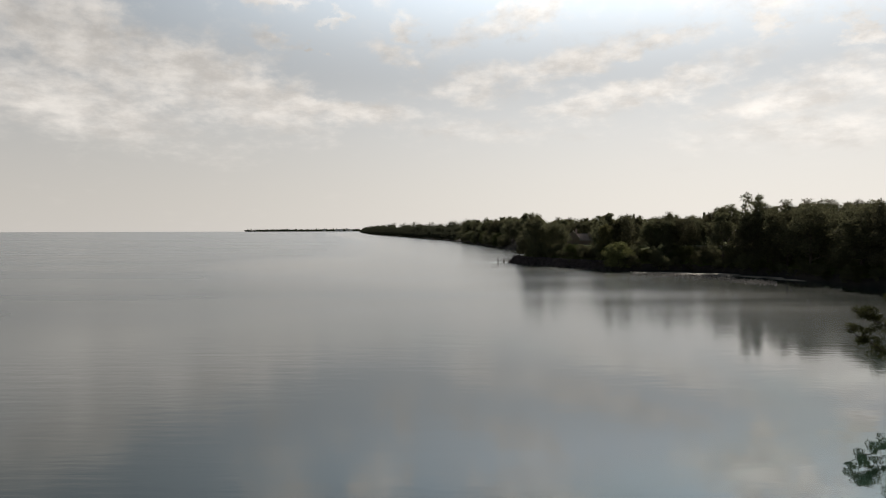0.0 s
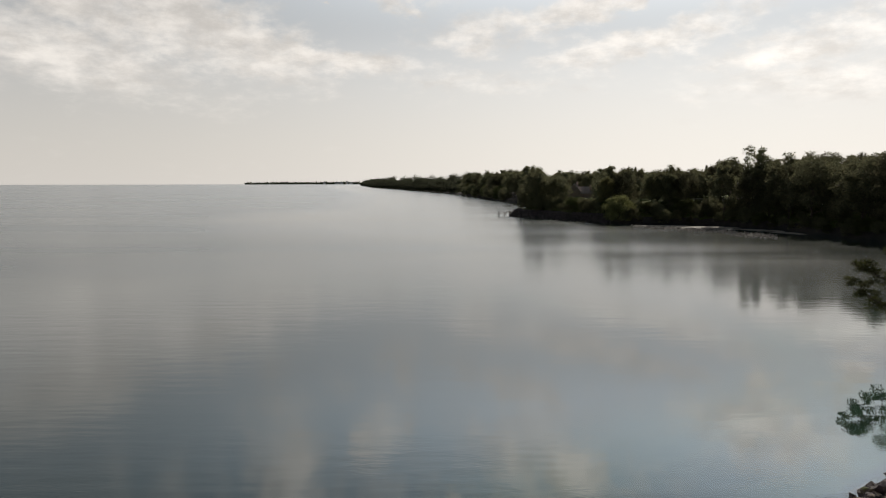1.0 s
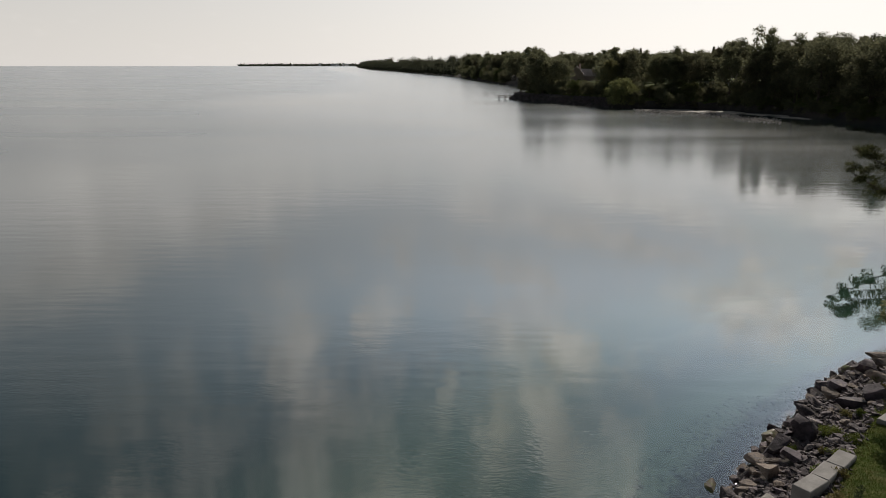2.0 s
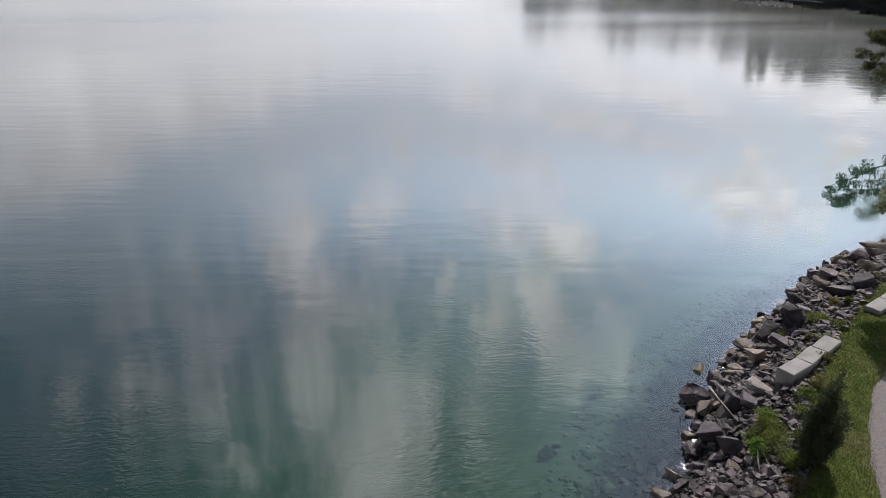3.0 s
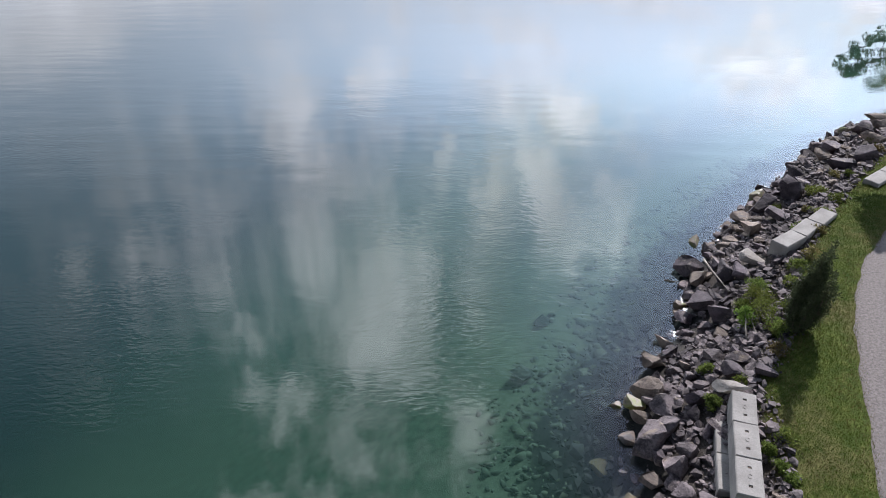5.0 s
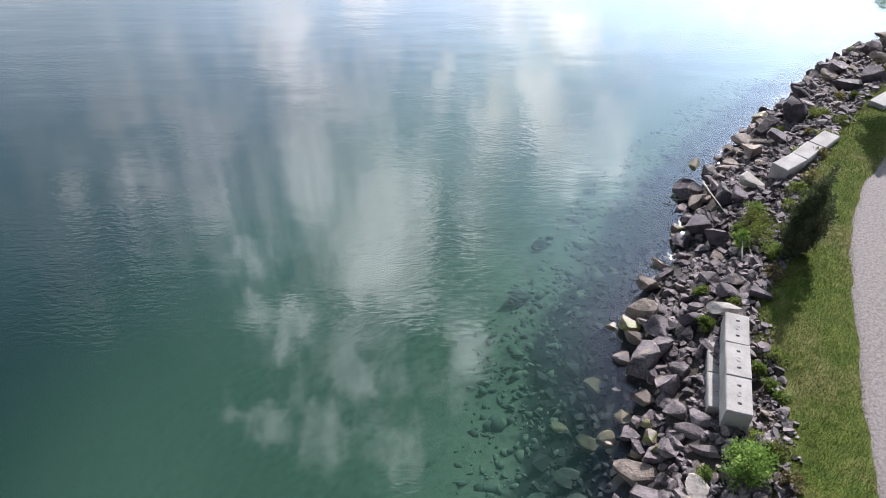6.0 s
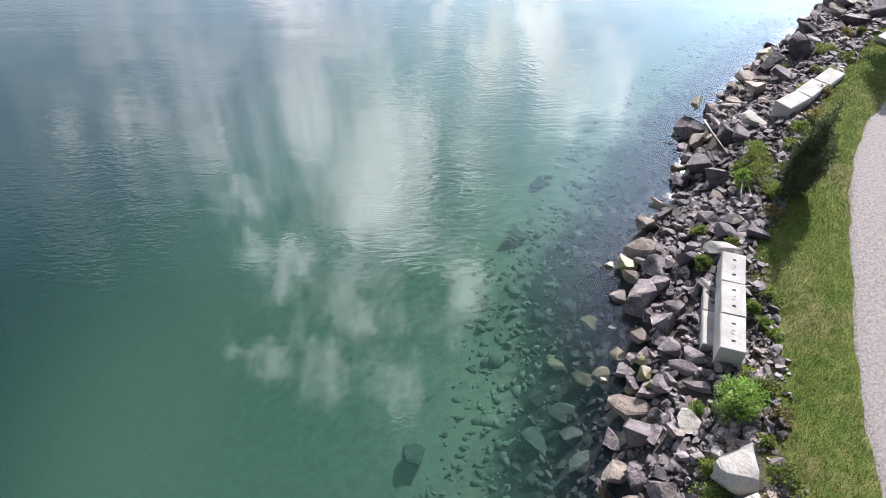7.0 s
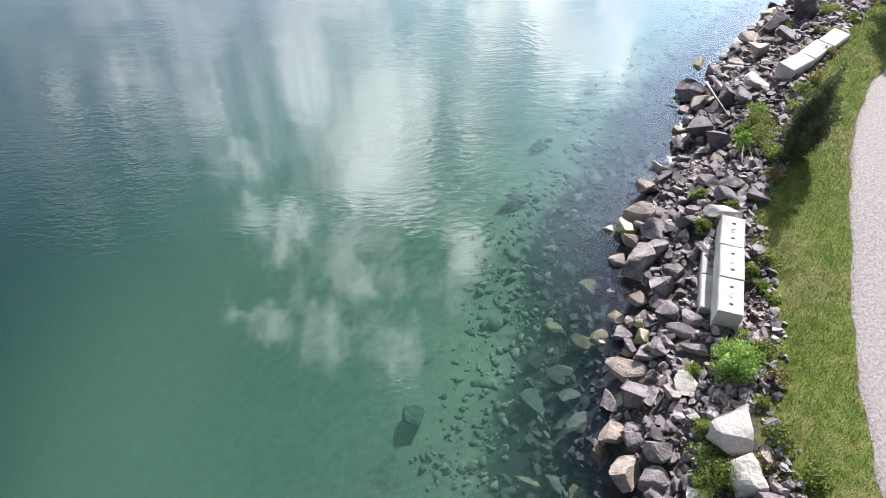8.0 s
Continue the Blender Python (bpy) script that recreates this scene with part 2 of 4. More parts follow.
# wood leaves set paler: haze over the distant trees is put into their colour
LEAF_WOOD = leaf_material("leaf_wood", (0.095, 0.10, 0.062), (0.22, 0.215, 0.12), 0.55)
LEAF_OLIVE = leaf_material("leaf_olive", (0.13, 0.14, 0.055), (0.30, 0.29, 0.13), 0.42)
LEAF_FAR = leaf_material("leaf_far", (0.075, 0.085, 0.06), (0.16, 0.17, 0.105), 0.45)
LEAF_LEAN = leaf_material("leaf_lean", (0.04, 0.05, 0.018), (0.12, 0.128, 0.048))
LEAF_JUNIPER = leaf_material("leaf_juniper", (0.03, 0.045, 0.022), (0.12, 0.145, 0.075), 0.28)
LEAF_BRIGHT = leaf_material("leaf_bright", (0.08, 0.17, 0.025), (0.27, 0.38, 0.09))
LEAF_WEED = leaf_material("leaf_weed", (0.06, 0.09, 0.02), (0.24, 0.28, 0.07))
BLADE = leaf_material("grass_blade", (0.045, 0.08, 0.009), (0.12, 0.155, 0.026), 0.3)
BLADE_DRY = leaf_material("dry_blade", (0.12, 0.105, 0.035), (0.27, 0.225, 0.10), 0.2)


def glass_material():
    m, n = material("window_glass")
    p = n.add("ShaderNodeBsdfPrincipled", {"Base Color": (0.02, 0.022, 0.025, 1), "Roughness": 0.05, "IOR": 1.5})
    finish(n, p.outputs[0])
    return m


GLASS = glass_material()


def ground_material():
    """Turf on land, stony earth on the bank, pale silt on the lake bed: by the ground's own weights."""
    m, n = material("ground")
    v = n.add("ShaderNodeNewGeometry").outputs["Position"]
    turf = n.add("ShaderNodeAttribute", attribute_name="turf").outputs["Fac"]
    bed = n.add("ShaderNodeAttribute", attribute_name="bed").outputs["Fac"]
    big, mid, fine = n.noise(v, 0.45, 5), n.noise(v, 3.0, 5, 0.65), n.noise(v, 40, 3, 0.7)
    grass = n.mix(n.ramp(n.math("ADD", n.math("MULTIPLY", mid, 0.6), n.math("MULTIPLY", fine, 0.4)), 0.35, 0.65), (0.042, 0.068, 0.009), (0.11, 0.135, 0.024))
    grass = n.mix(n.ramp(n.math("ADD", big, n.math("MULTIPLY", mid, 0.5)), 0.72, 0.95, 0.0, 0.6), grass, (0.16, 0.135, 0.06))
    earth = n.mix(n.ramp(fine, 0.3, 0.7), (0.03, 0.026, 0.023), (0.10, 0.087, 0.075))
    silt = n.mix(n.ramp(n.math("ADD", n.math("MULTIPLY", mid, 0.7), n.math("MULTIPLY", fine, 0.3)), 0.3, 0.7), (0.12, 0.13, 0.095), (0.20, 0.215, 0.155))
    edge = n.math("ADD", turf, n.math("MULTIPLY", n.math("SUBTRACT", mid, 0.5), 0.8))
    c = n.mix(n.ramp(edge, 0.4, 0.6), earth, grass)
    stony = n.add("ShaderNodeAttribute", attribute_name="stony").outputs["Fac"]
    # dark algae film, with the shade under the bank put into its colour
    slime_shade = n.mix(n.ramp(mid, 0.3, 0.7), (0.006, 0.008, 0.010), (0.028, 0.032, 0.030))
    c = n.mix(bed, c, n.mix(n.ramp(n.math("ADD", stony, n.math("MULTIPLY", n.math("SUBTRACT", n.math("ADD", n.math("MULTIPLY", big, 0.45), n.math("MULTIPLY", mid, 0.55)), 0.5), 2.6)), 0.2, 0.85), silt, slime_shade))
    b = n.add("ShaderNodeBump", {"Height": n.math("ADD", fine, mid), "Strength": 0.8, "Distance": 0.025})
    p = n.add("ShaderNodeBsdfPrincipled", {"Base Color": c, "Roughness": 0.95, "Specular IOR Level": 0.2, "Normal": b.outputs[0]})
    finish(n, p.outputs[0])
    return m


def water_material():
    """Clear over the shallows, milky green where it is deep; ripples in patches; rougher out on the open lake."""
    m, n = material("lake_water")
    v = n.add("ShaderNodeNewGeometry").outputs["Position"]
    depth = n.add("ShaderNodeAttribute", attribute_name="depth").outputs["Fac"]
    fetch = n.add("ShaderNodeAttribute", attribute_name="fetch").outputs["Fac"]
    patches = n.ramp(n.noise(n.mapped(v, rot=(0, 0, 0.5), scale=(0.10, 0.16, 1)), 1.0, 4, 0.55), 0.44, 0.60, 0.06, 1.0)
    patches = n.math("MULTIPLY", patches, n.ramp(n.add("ShaderNodeAttribute", attribute_name="offing").outputs["Fac"], 0.0, 1.0, 1.0, 0.02))
    rollers = n.math("MULTIPLY", n.noise(n.mapped(v, rot=(0, 0, 0.12), scale=(0.09, 0.7, 1)), 1.0, 3, 0.6), n.math("MULTIPLY", fetch, 0.035))
    lapping = n.math("MULTIPLY", n.ramp(depth, 0.35, 0.0, 0.0, 1.0), n.noise(v, 6.5, 1.5, 0.5))
    crest = n.noise(n.mapped(v, rot=(0, 0, -0.3), scale=(2.6, 6.5, 1)), 1.0, 1.0, 0.4, distort=0.8)
    chop = n.noise(n.mapped(v, rot=(0, 0, -0.35), scale=(0.4, 1.1, 1)), 1.0, 0, 0.5)
    swell = n.noise(n.mapped(v, rot=(0, 0, 0.3), scale=(0.10, 0.35, 1)), 1.0, 2, 0.5)
    height = n.math("ADD", n.math("ADD", n.math("MULTIPLY", n.math("MULTIPLY", crest, patches), 0.0066), n.math("MULTIPLY", lapping, 0.012)), n.math("ADD", n.math("ADD", n.math("MULTIPLY", chop, 0.004), rollers), n.math("MULTIPLY", swell, 0.008)))
    b = n.add("ShaderNodeBump", {"Height": height, "Strength": 1.0, "Distance": 1.0}).outputs[0]
    streak = n.ramp(n.noise(n.mapped(v, scale=(0.004, 0.03, 1)), 1.0, 4, 0.6), 0.4, 0.62, 0.82, 1.0)
    rough = n.math("ADD", 0.02, n.math("MULTIPLY", n.math("MULTIPLY", fetch, 0.27), streak))
    edge_chop = n.math("MULTIPLY", n.ramp(depth, 0.4, 0.03), n.ramp(n.noise(v, 1.1, 2, 0.5), 0.48, 0.6))
    rough = n.math("ADD", rough, n.math("MULTIPLY", edge_chop, 0.07))
    gloss = n.add("ShaderNodeBsdfGlossy", {"Color": (1, 1, 1, 1), "Roughness": rough, "Normal": b})
    # light fades with depth, red first; a little silt hangs in the water
    fade = [n.math("POWER", 2.718, n.math("MULTIPLY", depth, -k)) for k in (0.23, 0.085, 0.112)]
    murk = n.math("SUBTRACT", 1.0, n.math("POWER", 2.718, n.math("MULTIPLY", n.math("POWER", depth, 1.8), -0.085)))
    tone = n.noise(n.mapped(v, scale=(0.06, 0.04, 1)), 1.0, 4, 0.55)
    green = n.mix(n.ramp(tone, 0.35, 0.65), (0.032, 0.075, 0.05), (0.045, 0.096, 0.063))
    green = n.mix(n.ramp(depth, 2.8, 9.0), green, (0.004, 0.018, 0.014))
    body = n.add("ShaderNodeBsdfDiffuse", {"Color": green})
    clear = n.add("ShaderNodeBsdfTransparent", {"Color": n.add("ShaderNodeCombineColor", {0: fade[0], 1: fade[1], 2: fade[2]}).outputs[0]})
    inside = n.add("ShaderNodeMixShader", {0: murk, 1: clear.outputs[0], 2: body.outputs[0]})
    edge = n.add("ShaderNodeLayerWeight", {"Blend": 0.5, "Normal": b}).outputs["Facing"]
    shine = n.math("MULTIPLY", n.math("ADD", 0.06, n.math("MULTIPLY", n.math("POWER", edge, 4.3), 0.94)), n.math("SUBTRACT", 1.0, n.math("MULTIPLY", fetch, 0.3)), clamp=True)
    finish(n, n.add("ShaderNodeMixShader", {0: shine, 1: inside.outputs[0], 2: gloss.outputs[0]}).outputs[0])
    return m


GROUND, WATER = ground_material(), water_material()

# ---- the lie of the land ----
# the shore, walked from behind the drone round the cove and out along the far point; land is on its right
SHORE = np.array((
    (3.6, -60), (3.7, -10), (3.9, 2), (3.9, 6.2), (3.75, 7.4), (4.3, 9), (5.1, 11.4), (5.4, 14.2), (6.3, 15.8), (8.0, 17.8),
    (9.0, 20.6), (12.2, 24.6), (14.9, 27.6), (19.9, 32.5), (25, 36), (33, 43), (39, 51), (40.5, 60), (50, 64), (90, 84), (114, 120), (112, 160),
    (104, 190), (101, 215), (90, 236), (66, 243), (60, 252), (45, 275), (29, 306), (30, 318), (48, 335), (56, 400), (50, 480),
    (41, 580), (14, 840), (-60, 1250), (-190, 1900), (-360, 3050), (-300, 3300), (400, 4700)), float)
LAND = np.vstack([SHORE, [(5200, 4700), (5200, -60)]])


def inland(x, y):
    """Metres from the shore: positive on land, negative over water."""
    x, y = np.atleast_1d(np.asarray(x, float)), np.atleast_1d(np.asarray(y, float))
    best = np.full(x.shape, 1e9)
    for (ax, ay), (bx, by) in zip(SHORE[:-1], SHORE[1:]):
        dx, dy = bx - ax, by - ay
        t = np.clip(((x - ax) * dx + (y - ay) * dy) / (dx * dx + dy * dy), 0, 1)
        best = np.minimum(best, np.hypot(x - ax - t * dx, y - ay - t * dy))
    inside = np.zeros(x.shape, bool)
    for (ax, ay), (bx, by) in zip(LAND, np.roll(LAND, -1, 0)):
        hit = (ay > y) != (by > y)
        with np.errstate(divide="ignore", invalid="ignore"):
            inside ^= hit & (x < (bx - ax) * (y - ay) / (by - ay) + ax)
    return np.where(inside, best, -best)


def height(x, y):
    x, y = np.atleast_1d(np.asarray(x, float)), np.atleast_1d(np.asarray(y, float))
    s = inland(x, y)
    near = np.interp(s, (-400, -40, -18, -12, -7, -5, -2.5, -1.6, -0.7, 0, 0.8, 3.0, 3.7, 9, 4000), (-16, -14, -9, -5.6, -3.2, -2.4, -1.85, -1.5, -0.8, -0.05, 0.45, 1.42, 1.6, 1.66, 6))
    far = np.interp(s, (-400, -60, -20, -5, 0, 2.2, 6, 26, 110, 4000), (-16, -15, -11, -4, 0, 2.4, 3.2, 7.6, 9, 10))
    w = np.clip((y - 50) / 60, 0, 1)
    w = w * w * (3 - 2 * w)
    lumps = 0.05 * np.sin(x * 1.7 + 0.6 * y) * np.cos(y * 1.3 - 0.4 * x)
    return near * (1 - w) + far * w + np.where(np.abs(s) < 3.2, lumps, 0.012)


def z_at(x, y):
    return float(height(x, y)[0])


def ticks(centre, fine, flat_half, growth, lo, hi):
    right, step, p = [], fine, 0.0
    while centre + p < hi or centre - p > lo:
        right.append(p)
        p += step
        if p > flat_half:
            step *= growth
    right = np.array(right + [p])
    both = np.concatenate([centre - right[:0:-1], centre + right])
    both = both[(both > lo) & (both < hi)]
    return np.concatenate([[lo], both, [hi]])


def mesh_from(name, verts, faces, mats, smooth=False):
    me = bpy.data.meshes.new(name)
    if isinstance(faces, np.ndarray):
        v, f = np.asarray(verts, np.float32), faces.astype(np.int32)
        k = f.shape[1]
        me.vertices.add(len(v))
        me.vertices.foreach_set("co", v.ravel())
        me.loops.add(f.size)
        me.loops.foreach_set("vertex_index", f.ravel())
        me.polygons.add(len(f))
        me.polygons.foreach_set("loop_start", np.arange(0, f.size, k, dtype=np.int32))
        me.update(calc_edges=True)
    else:
        me.from_pydata([tuple(p) for p in verts], [], faces)
    for m in mats if isinstance(mats, (list, tuple)) else (mats,):
        me.materials.append(m)
    me.polygons.foreach_set("use_smooth", np.full(len(me.polygons), smooth))
    me.update()
    return me


def sheet(name, xs, ys, zs, mat):
    gx, gy = np.meshgrid(xs, ys)
    z = zs(gx.ravel(), gy.ravel())
    v = np.column_stack([gx.ravel(), gy.ravel(), z])
    nx, ny = len(xs), len(ys)
    i = (np.arange(ny - 1)[:, None] * nx + np.arange(nx - 1)).ravel()
    return new(name, mesh_from(name, v, np.column_stack([i, i + 1, i + 1 + nx, i + nx]), mat, True))


def weigh(ob, name, values):
    ob.data.attributes.new(name, "FLOAT", "POINT").data.foreach_set("value", np.asarray(values, np.float32))


XS, YS = ticks(8, 0.3, 13, 1.045, -4900, 4900), ticks(15, 0.3, 16, 1.045, -400, 4900)
# finer cells where the far shore stands near the cove
GX = np.unique(np.concatenate([XS, np.arange(20, 125, 3.0)]))
GY = np.unique(np.concatenate([YS, np.arange(160, 345, 3.0)]))
ground = tagged(sheet("ground", GX, GY, height, GROUND), "grassy bank sloping through stony earth to a silty lake bed", "ground", kind="structure")
co = np.empty(len(ground.data.vertices) * 3)
ground.data.vertices.foreach_get("co", co)
co = co.reshape(-1, 3)
s_all = inland(co[:, 0], co[:, 1])
weigh(ground, "turf", np.clip((s_all - 2.2) / 1.6, 0, 1) * (co[:, 1] < 360))
weigh(ground, "stony", np.maximum(np.interp(s_all, (-7.0, -5.0, -3.0, -1.5), (0.0, 0.22, 0.36, 1.6)), 1.6 * np.clip((co[:, 1] - 40) / 60, 0, 1)))
weigh(ground, "bed", np.clip((-s_all + 0.7) / 0.5, 0, 1))

water = tagged(sheet("water", XS, YS, lambda x, y: np.zeros(len(x)), WATER), "calm green lake water mirroring a cloudy sky", "lake", kind="structure")
wx, wy = [a.ravel() for a in np.meshgrid(XS, YS)]
s_lake = inland(wx, wy)
weigh(water, "depth", np.maximum(0.0, -height(wx, wy)) * np.clip(-s_lake / 0.6, 0, 1))
off_bank = np.full(len(wx), 1e9)
for bx, by in SHORE[2:17]:
    off_bank = np.minimum(off_bank, np.hypot(wx - bx, wy - by))
weigh(water, "offing", np.clip((np.hypot(wx, wy) - 22) / 40, 0, 1))
weigh(water, "fetch", np.clip((off_bank - 9) / 95, 0, 1) ** 0.7 * np.maximum(np.clip(-s_lake / 140, 0, 1), 0.65 - 0.5 * 0.6 * np.clip((wx - 45) / 40, 0, 1) * np.clip((wy - 95) / 50, 0, 1)))

# gravel path behind the grass verge, one strip that follows the bank
PATH = np.array(((8.2, 0), (8.3, 3), (8.7, 6), (9.5, 9.1), (11.3, 13.8), (12.4, 16.4), (13.9, 18.9), (16.2, 21.3), (21, 25.5), (30, 32)))


def path_strip():
    t = np.linspace(0, len(PATH) - 1, 181)
    k = np.arange(len(PATH))
    px, py = np.interp(t, k, PATH[:, 0]), np.interp(t, k, PATH[:, 1])
    for _ in range(40):
        px[1:-1] = (px[:-2] + 2 * px[1:-1] + px[2:]) / 4
        py[1:-1] = (py[:-2] + 2 * py[1:-1] + py[2:]) / 4
    dx, dy = np.gradient(px), np.gradient(py)
    ln = np.hypot(dx, dy)
    nx, ny = dy / ln, -dx / ln
    rows, across = [], 13
    for j in range(across):
        off = 2.6 * j / (across - 1) + (0.035 * np.sin(t * 9.1) + 0.02 * np.sin(t * 21 + 1) if j == 0 else 0)
        x, y = px + nx * off, py + ny * off
        rows.append(np.column_stack([x, y, height(x, y) + (0.004 if j in (0, across - 1) else 0.02)]))
    v = np.vstack(rows)
    n = len(t)
    f = [(j * n + i, (j + 1) * n + i, (j + 1) * n + i + 1, j * n + i + 1) for j in range(across - 1) for i in range(n - 1)]
    f = [q[::-1] for q in f]
    return new("path", mesh_from("path", v, f, GRAVEL, True))


path = tagged(path_strip(), "pale grey crushed gravel path along the grass", "path", kind="structure")

# ---- helpers for things ----
def part(name, me, parent, label=""):
    ob = new(name, me)
    ob.parent = parent
    return tagged(ob, label)


def thing(name, x, y, z, label, category, group="", rz=0.0):
    ob = new(name)
    ob.empty_display_size = 0.2
    ob.matrix_world = pose(x, y, z, 0, 0, rz)
    return tagged(ob, label, category, group)


def rock_shape(seed, subdiv=3, cuts=9, rough=0.085):
    """A broken boulder: a ball split by a few flat planes, then roughened. It fills a unit box."""
    rng = np.random.default_rng(seed)
    bm = bmesh.new()
    bmesh.ops.create_icosphere(bm, subdivisions=subdiv, radius=0.62)
    v = np.array([p.co[:] for p in bm.verts])
    f = [[p.index for p in q.verts] for q in bm.faces]
    bm.free()
    for k in range(cuts):
        # the first split lies flat and makes the broad upper face
        d = rng.normal(size=3) if k else np.array([*rng.normal(size=2) * 0.22, 1.0])
        d /= np.linalg.norm(d)
        over = np.maximum(v @ d - (rng.uniform(0.17, 0.42) if k else rng.uniform(0.12, 0.26)), 0)
        v -= np.outer(over, d)
    if rough:
        off = rng.uniform(0, 50, 3)
        for i, p in enumerate(v):
            q = Vector(p * 2.4 + off)
            v[i] = p * (1 + rough * (noise.noise(q) + 0.8 * noise.noise(q * 2.9) + 0.5 * noise.noise(q * 6.5)))
    v -= (v.max(0) + v.min(0)) / 2
    return v / (v.max(0) - v.min(0)), f


def tube(points, radii, sides=7):
    """A tapered limb through points."""
    vs, fs = [], []
    pts = [Vector(p) for p in points]
    for i, p in enumerate(pts):
        d = (pts[min(i + 1, len(pts) - 1)] - pts[max(i - 1, 0)]).normalized()
        q = d.to_track_quat("Z", "Y").to_matrix()
        for k in range(sides):
            a = 2 * math.pi * k / sides
            vs.append(tuple(p + q @ Vector((math.cos(a), math.sin(a), 0)) * radii[i]))
    for i in range(len(pts) - 1):
        for k in range(sides):
            fs.append((i * sides + k, i * sides + (k + 1) % sides, (i + 1) * sides + (k + 1) % sides, (i + 1) * sides + k))
    fs.append(tuple(range(sides))[::-1])
    fs.append(tuple(range((len(pts) - 1) * sides, len(pts) * sides)))
    return vs, fs


# ---- the shore by the camera ----
def boulder(seed, x, y, wide, deep, mat, name, label, category, group, tall=0.62, sink=0.3, z=None, flat=False):
    rng = np.random.default_rng(seed)
    v, f = rock_shape(seed)
    h = tall * min(wide, deep) if not flat else 0.4 * deep
    a = rng.uniform(-0.35, 0.35)
    v = v * (wide * 1.02, deep * 1.02, h * 1.15)
    c, s = math.cos(a), math.sin(a)
    v = v @ np.array([[c, s, 0], [-s, c, 0], [0, 0, 1]])
    ob = new(name, mesh_from(name, v, f, mat))
    az = math.atan2(x, y)
    ground_z = z_at(x, y) if z is None else z
    ob.matrix_world = pose(x, y, ground_z + h * (0.5 - sink), rng.uniform(-22, 22), rng.uniform(-22, 22), -math.degrees(az))
    return tagged(ob, label, category, group)


ROCKS = {
    "dark": ((9.07, 20.7, 1.2, 0.81), (9.72, 19.48, 0.72, 0.87), (10.2, 19.27, 0.61, 0.65), (8.0, 17.86, 0.53, 0.63), (8.7, 18.42, 0.83, 0.86),
             (8.84, 17.3, 0.72, 0.7), (12.92, 24.22, 0.92, 0.88), (12.94, 23.17, 0.72, 0.74), (6.94, 13.54, 0.73, 0.57), (8.78, 13.91, 0.66, 0.37),
             (8.09, 14.16, 0.76, 0.47), (14.48, 25.46, 0.9, 0.77), (14.91, 25.62, 0.9, 0.72), (17.98, 29.88, 1.22, 0.79), (20.1, 30.82, 0.93, 0.92),
             (15.52, 27.22, 1.15, 0.44), (14.0, 27.01, 0.34, 0.43), (18.2, 27.06, 0.93, 0.74), (17.2, 26.96, 1.42, 0.72), (14.23, 24.76, 0.96, 0.98), (17.86, 29.18, 0.78, 0.91)),
    "grey": ((5.52, 12.64, 0.88, 1.0), (6.03, 12.84, 0.66, 0.58), (5.92, 11.48, 0.74, 0.64), (6.26, 11.9, 0.57, 0.41), (5.88, 10.67, 0.58, 0.47),
             (6.28, 10.27, 0.65, 0.38), (5.96, 10.0, 0.72, 0.32), (6.08, 13.57, 0.67, 0.57), (4.62, 8.42, 0.61, 0.61), (5.38, 8.3, 0.49, 0.45),
             (4.73, 6.9, 0.62, 0.55), (4.6, 6.32, 0.63, 0.53), (5.36, 9.58, 0.53, 0.45), (5.58, 9.67, 0.49, 0.35), (6.14, 9.36, 0.75, 0.29),
             (7.92, 15.07, 0.63, 0.42), (8.43, 14.73, 0.68, 0.35), (5.22, 6.14, 0.33, 0.46), (5.62, 7.52, 0.37, 0.32)),
    "tan": ((9.05, 19.86, 0.7, 0.78), (12.0, 23.98, 0.79, 0.59), (10.95, 22.08, 0.66, 0.39), (11.67, 22.28, 0.74, 0.65), (7.1, 16.82, 0.75, 0.37),
            (6.41, 15.55, 0.79, 0.66), (5.89, 14.44, 0.86, 0.79), (5.54, 13.48, 0.68, 0.38), (5.3, 11.31, 0.57, 0.55), (5.1, 12.95, 0.51, 0.43),
            (4.59, 9.18, 1.08, 0.57), (4.07, 6.54, 0.67, 0.77), (8.01, 18.13, 0.48, 0.48), (17.21, 28.4, 0.72, 0.68), (21.99, 32.34, 1.7, 0.49),
            (21.28, 31.24, 1.38, 0.55), (19.62, 29.04, 1.14, 0.65), (3.99, 7.54, 0.67, 0.54)),
    "yellow": ((9.81, 22.62, 0.42, 0.69), (13.5, 25.9, 0.74, 0.59), (5.48, 14.02, 0.63, 0.45), (5.01, 14.21, 0.37, 0.26), (5.18, 10.54, 0.35, 0.31),
               (5.14, 10.12, 0.35, 0.41), (5.26, 9.71, 0.37, 0.35), (4.2, 10.2, 0.23, 0.19), (8.19, 18.79, 0.42, 0.37), (19.98, 31.9, 0.62, 0.47)),
    "pale": ((5.7, 8.41, 0.6, 0.61), (6.3, 7.0, 1.2, 1.15), (6.28, 6.0, 0.82, 0.9), (5.3, 5.55, 1.0, 0.62), (6.04, 7.52, 0.32, 0.29), (10.92, 19.94, 1.15, 0.59))}
LOOKS = {
    "dark": (ROCK_DARK, "dark purple-grey angular boulder in the shore riprap"),
    "grey": (ROCK_GREY, "weathered grey broken boulder in the shore riprap"),
    "tan": (ROCK_TAN, "tan and brown boulder at the water's edge"),
    "yellow": (ROCK_ALGAE, "small wet rock with yellow-green algae in the shallows"),
    "pale": (ROCK_PALE, "large pale limestone boulder beside the grass")}
seed = 100
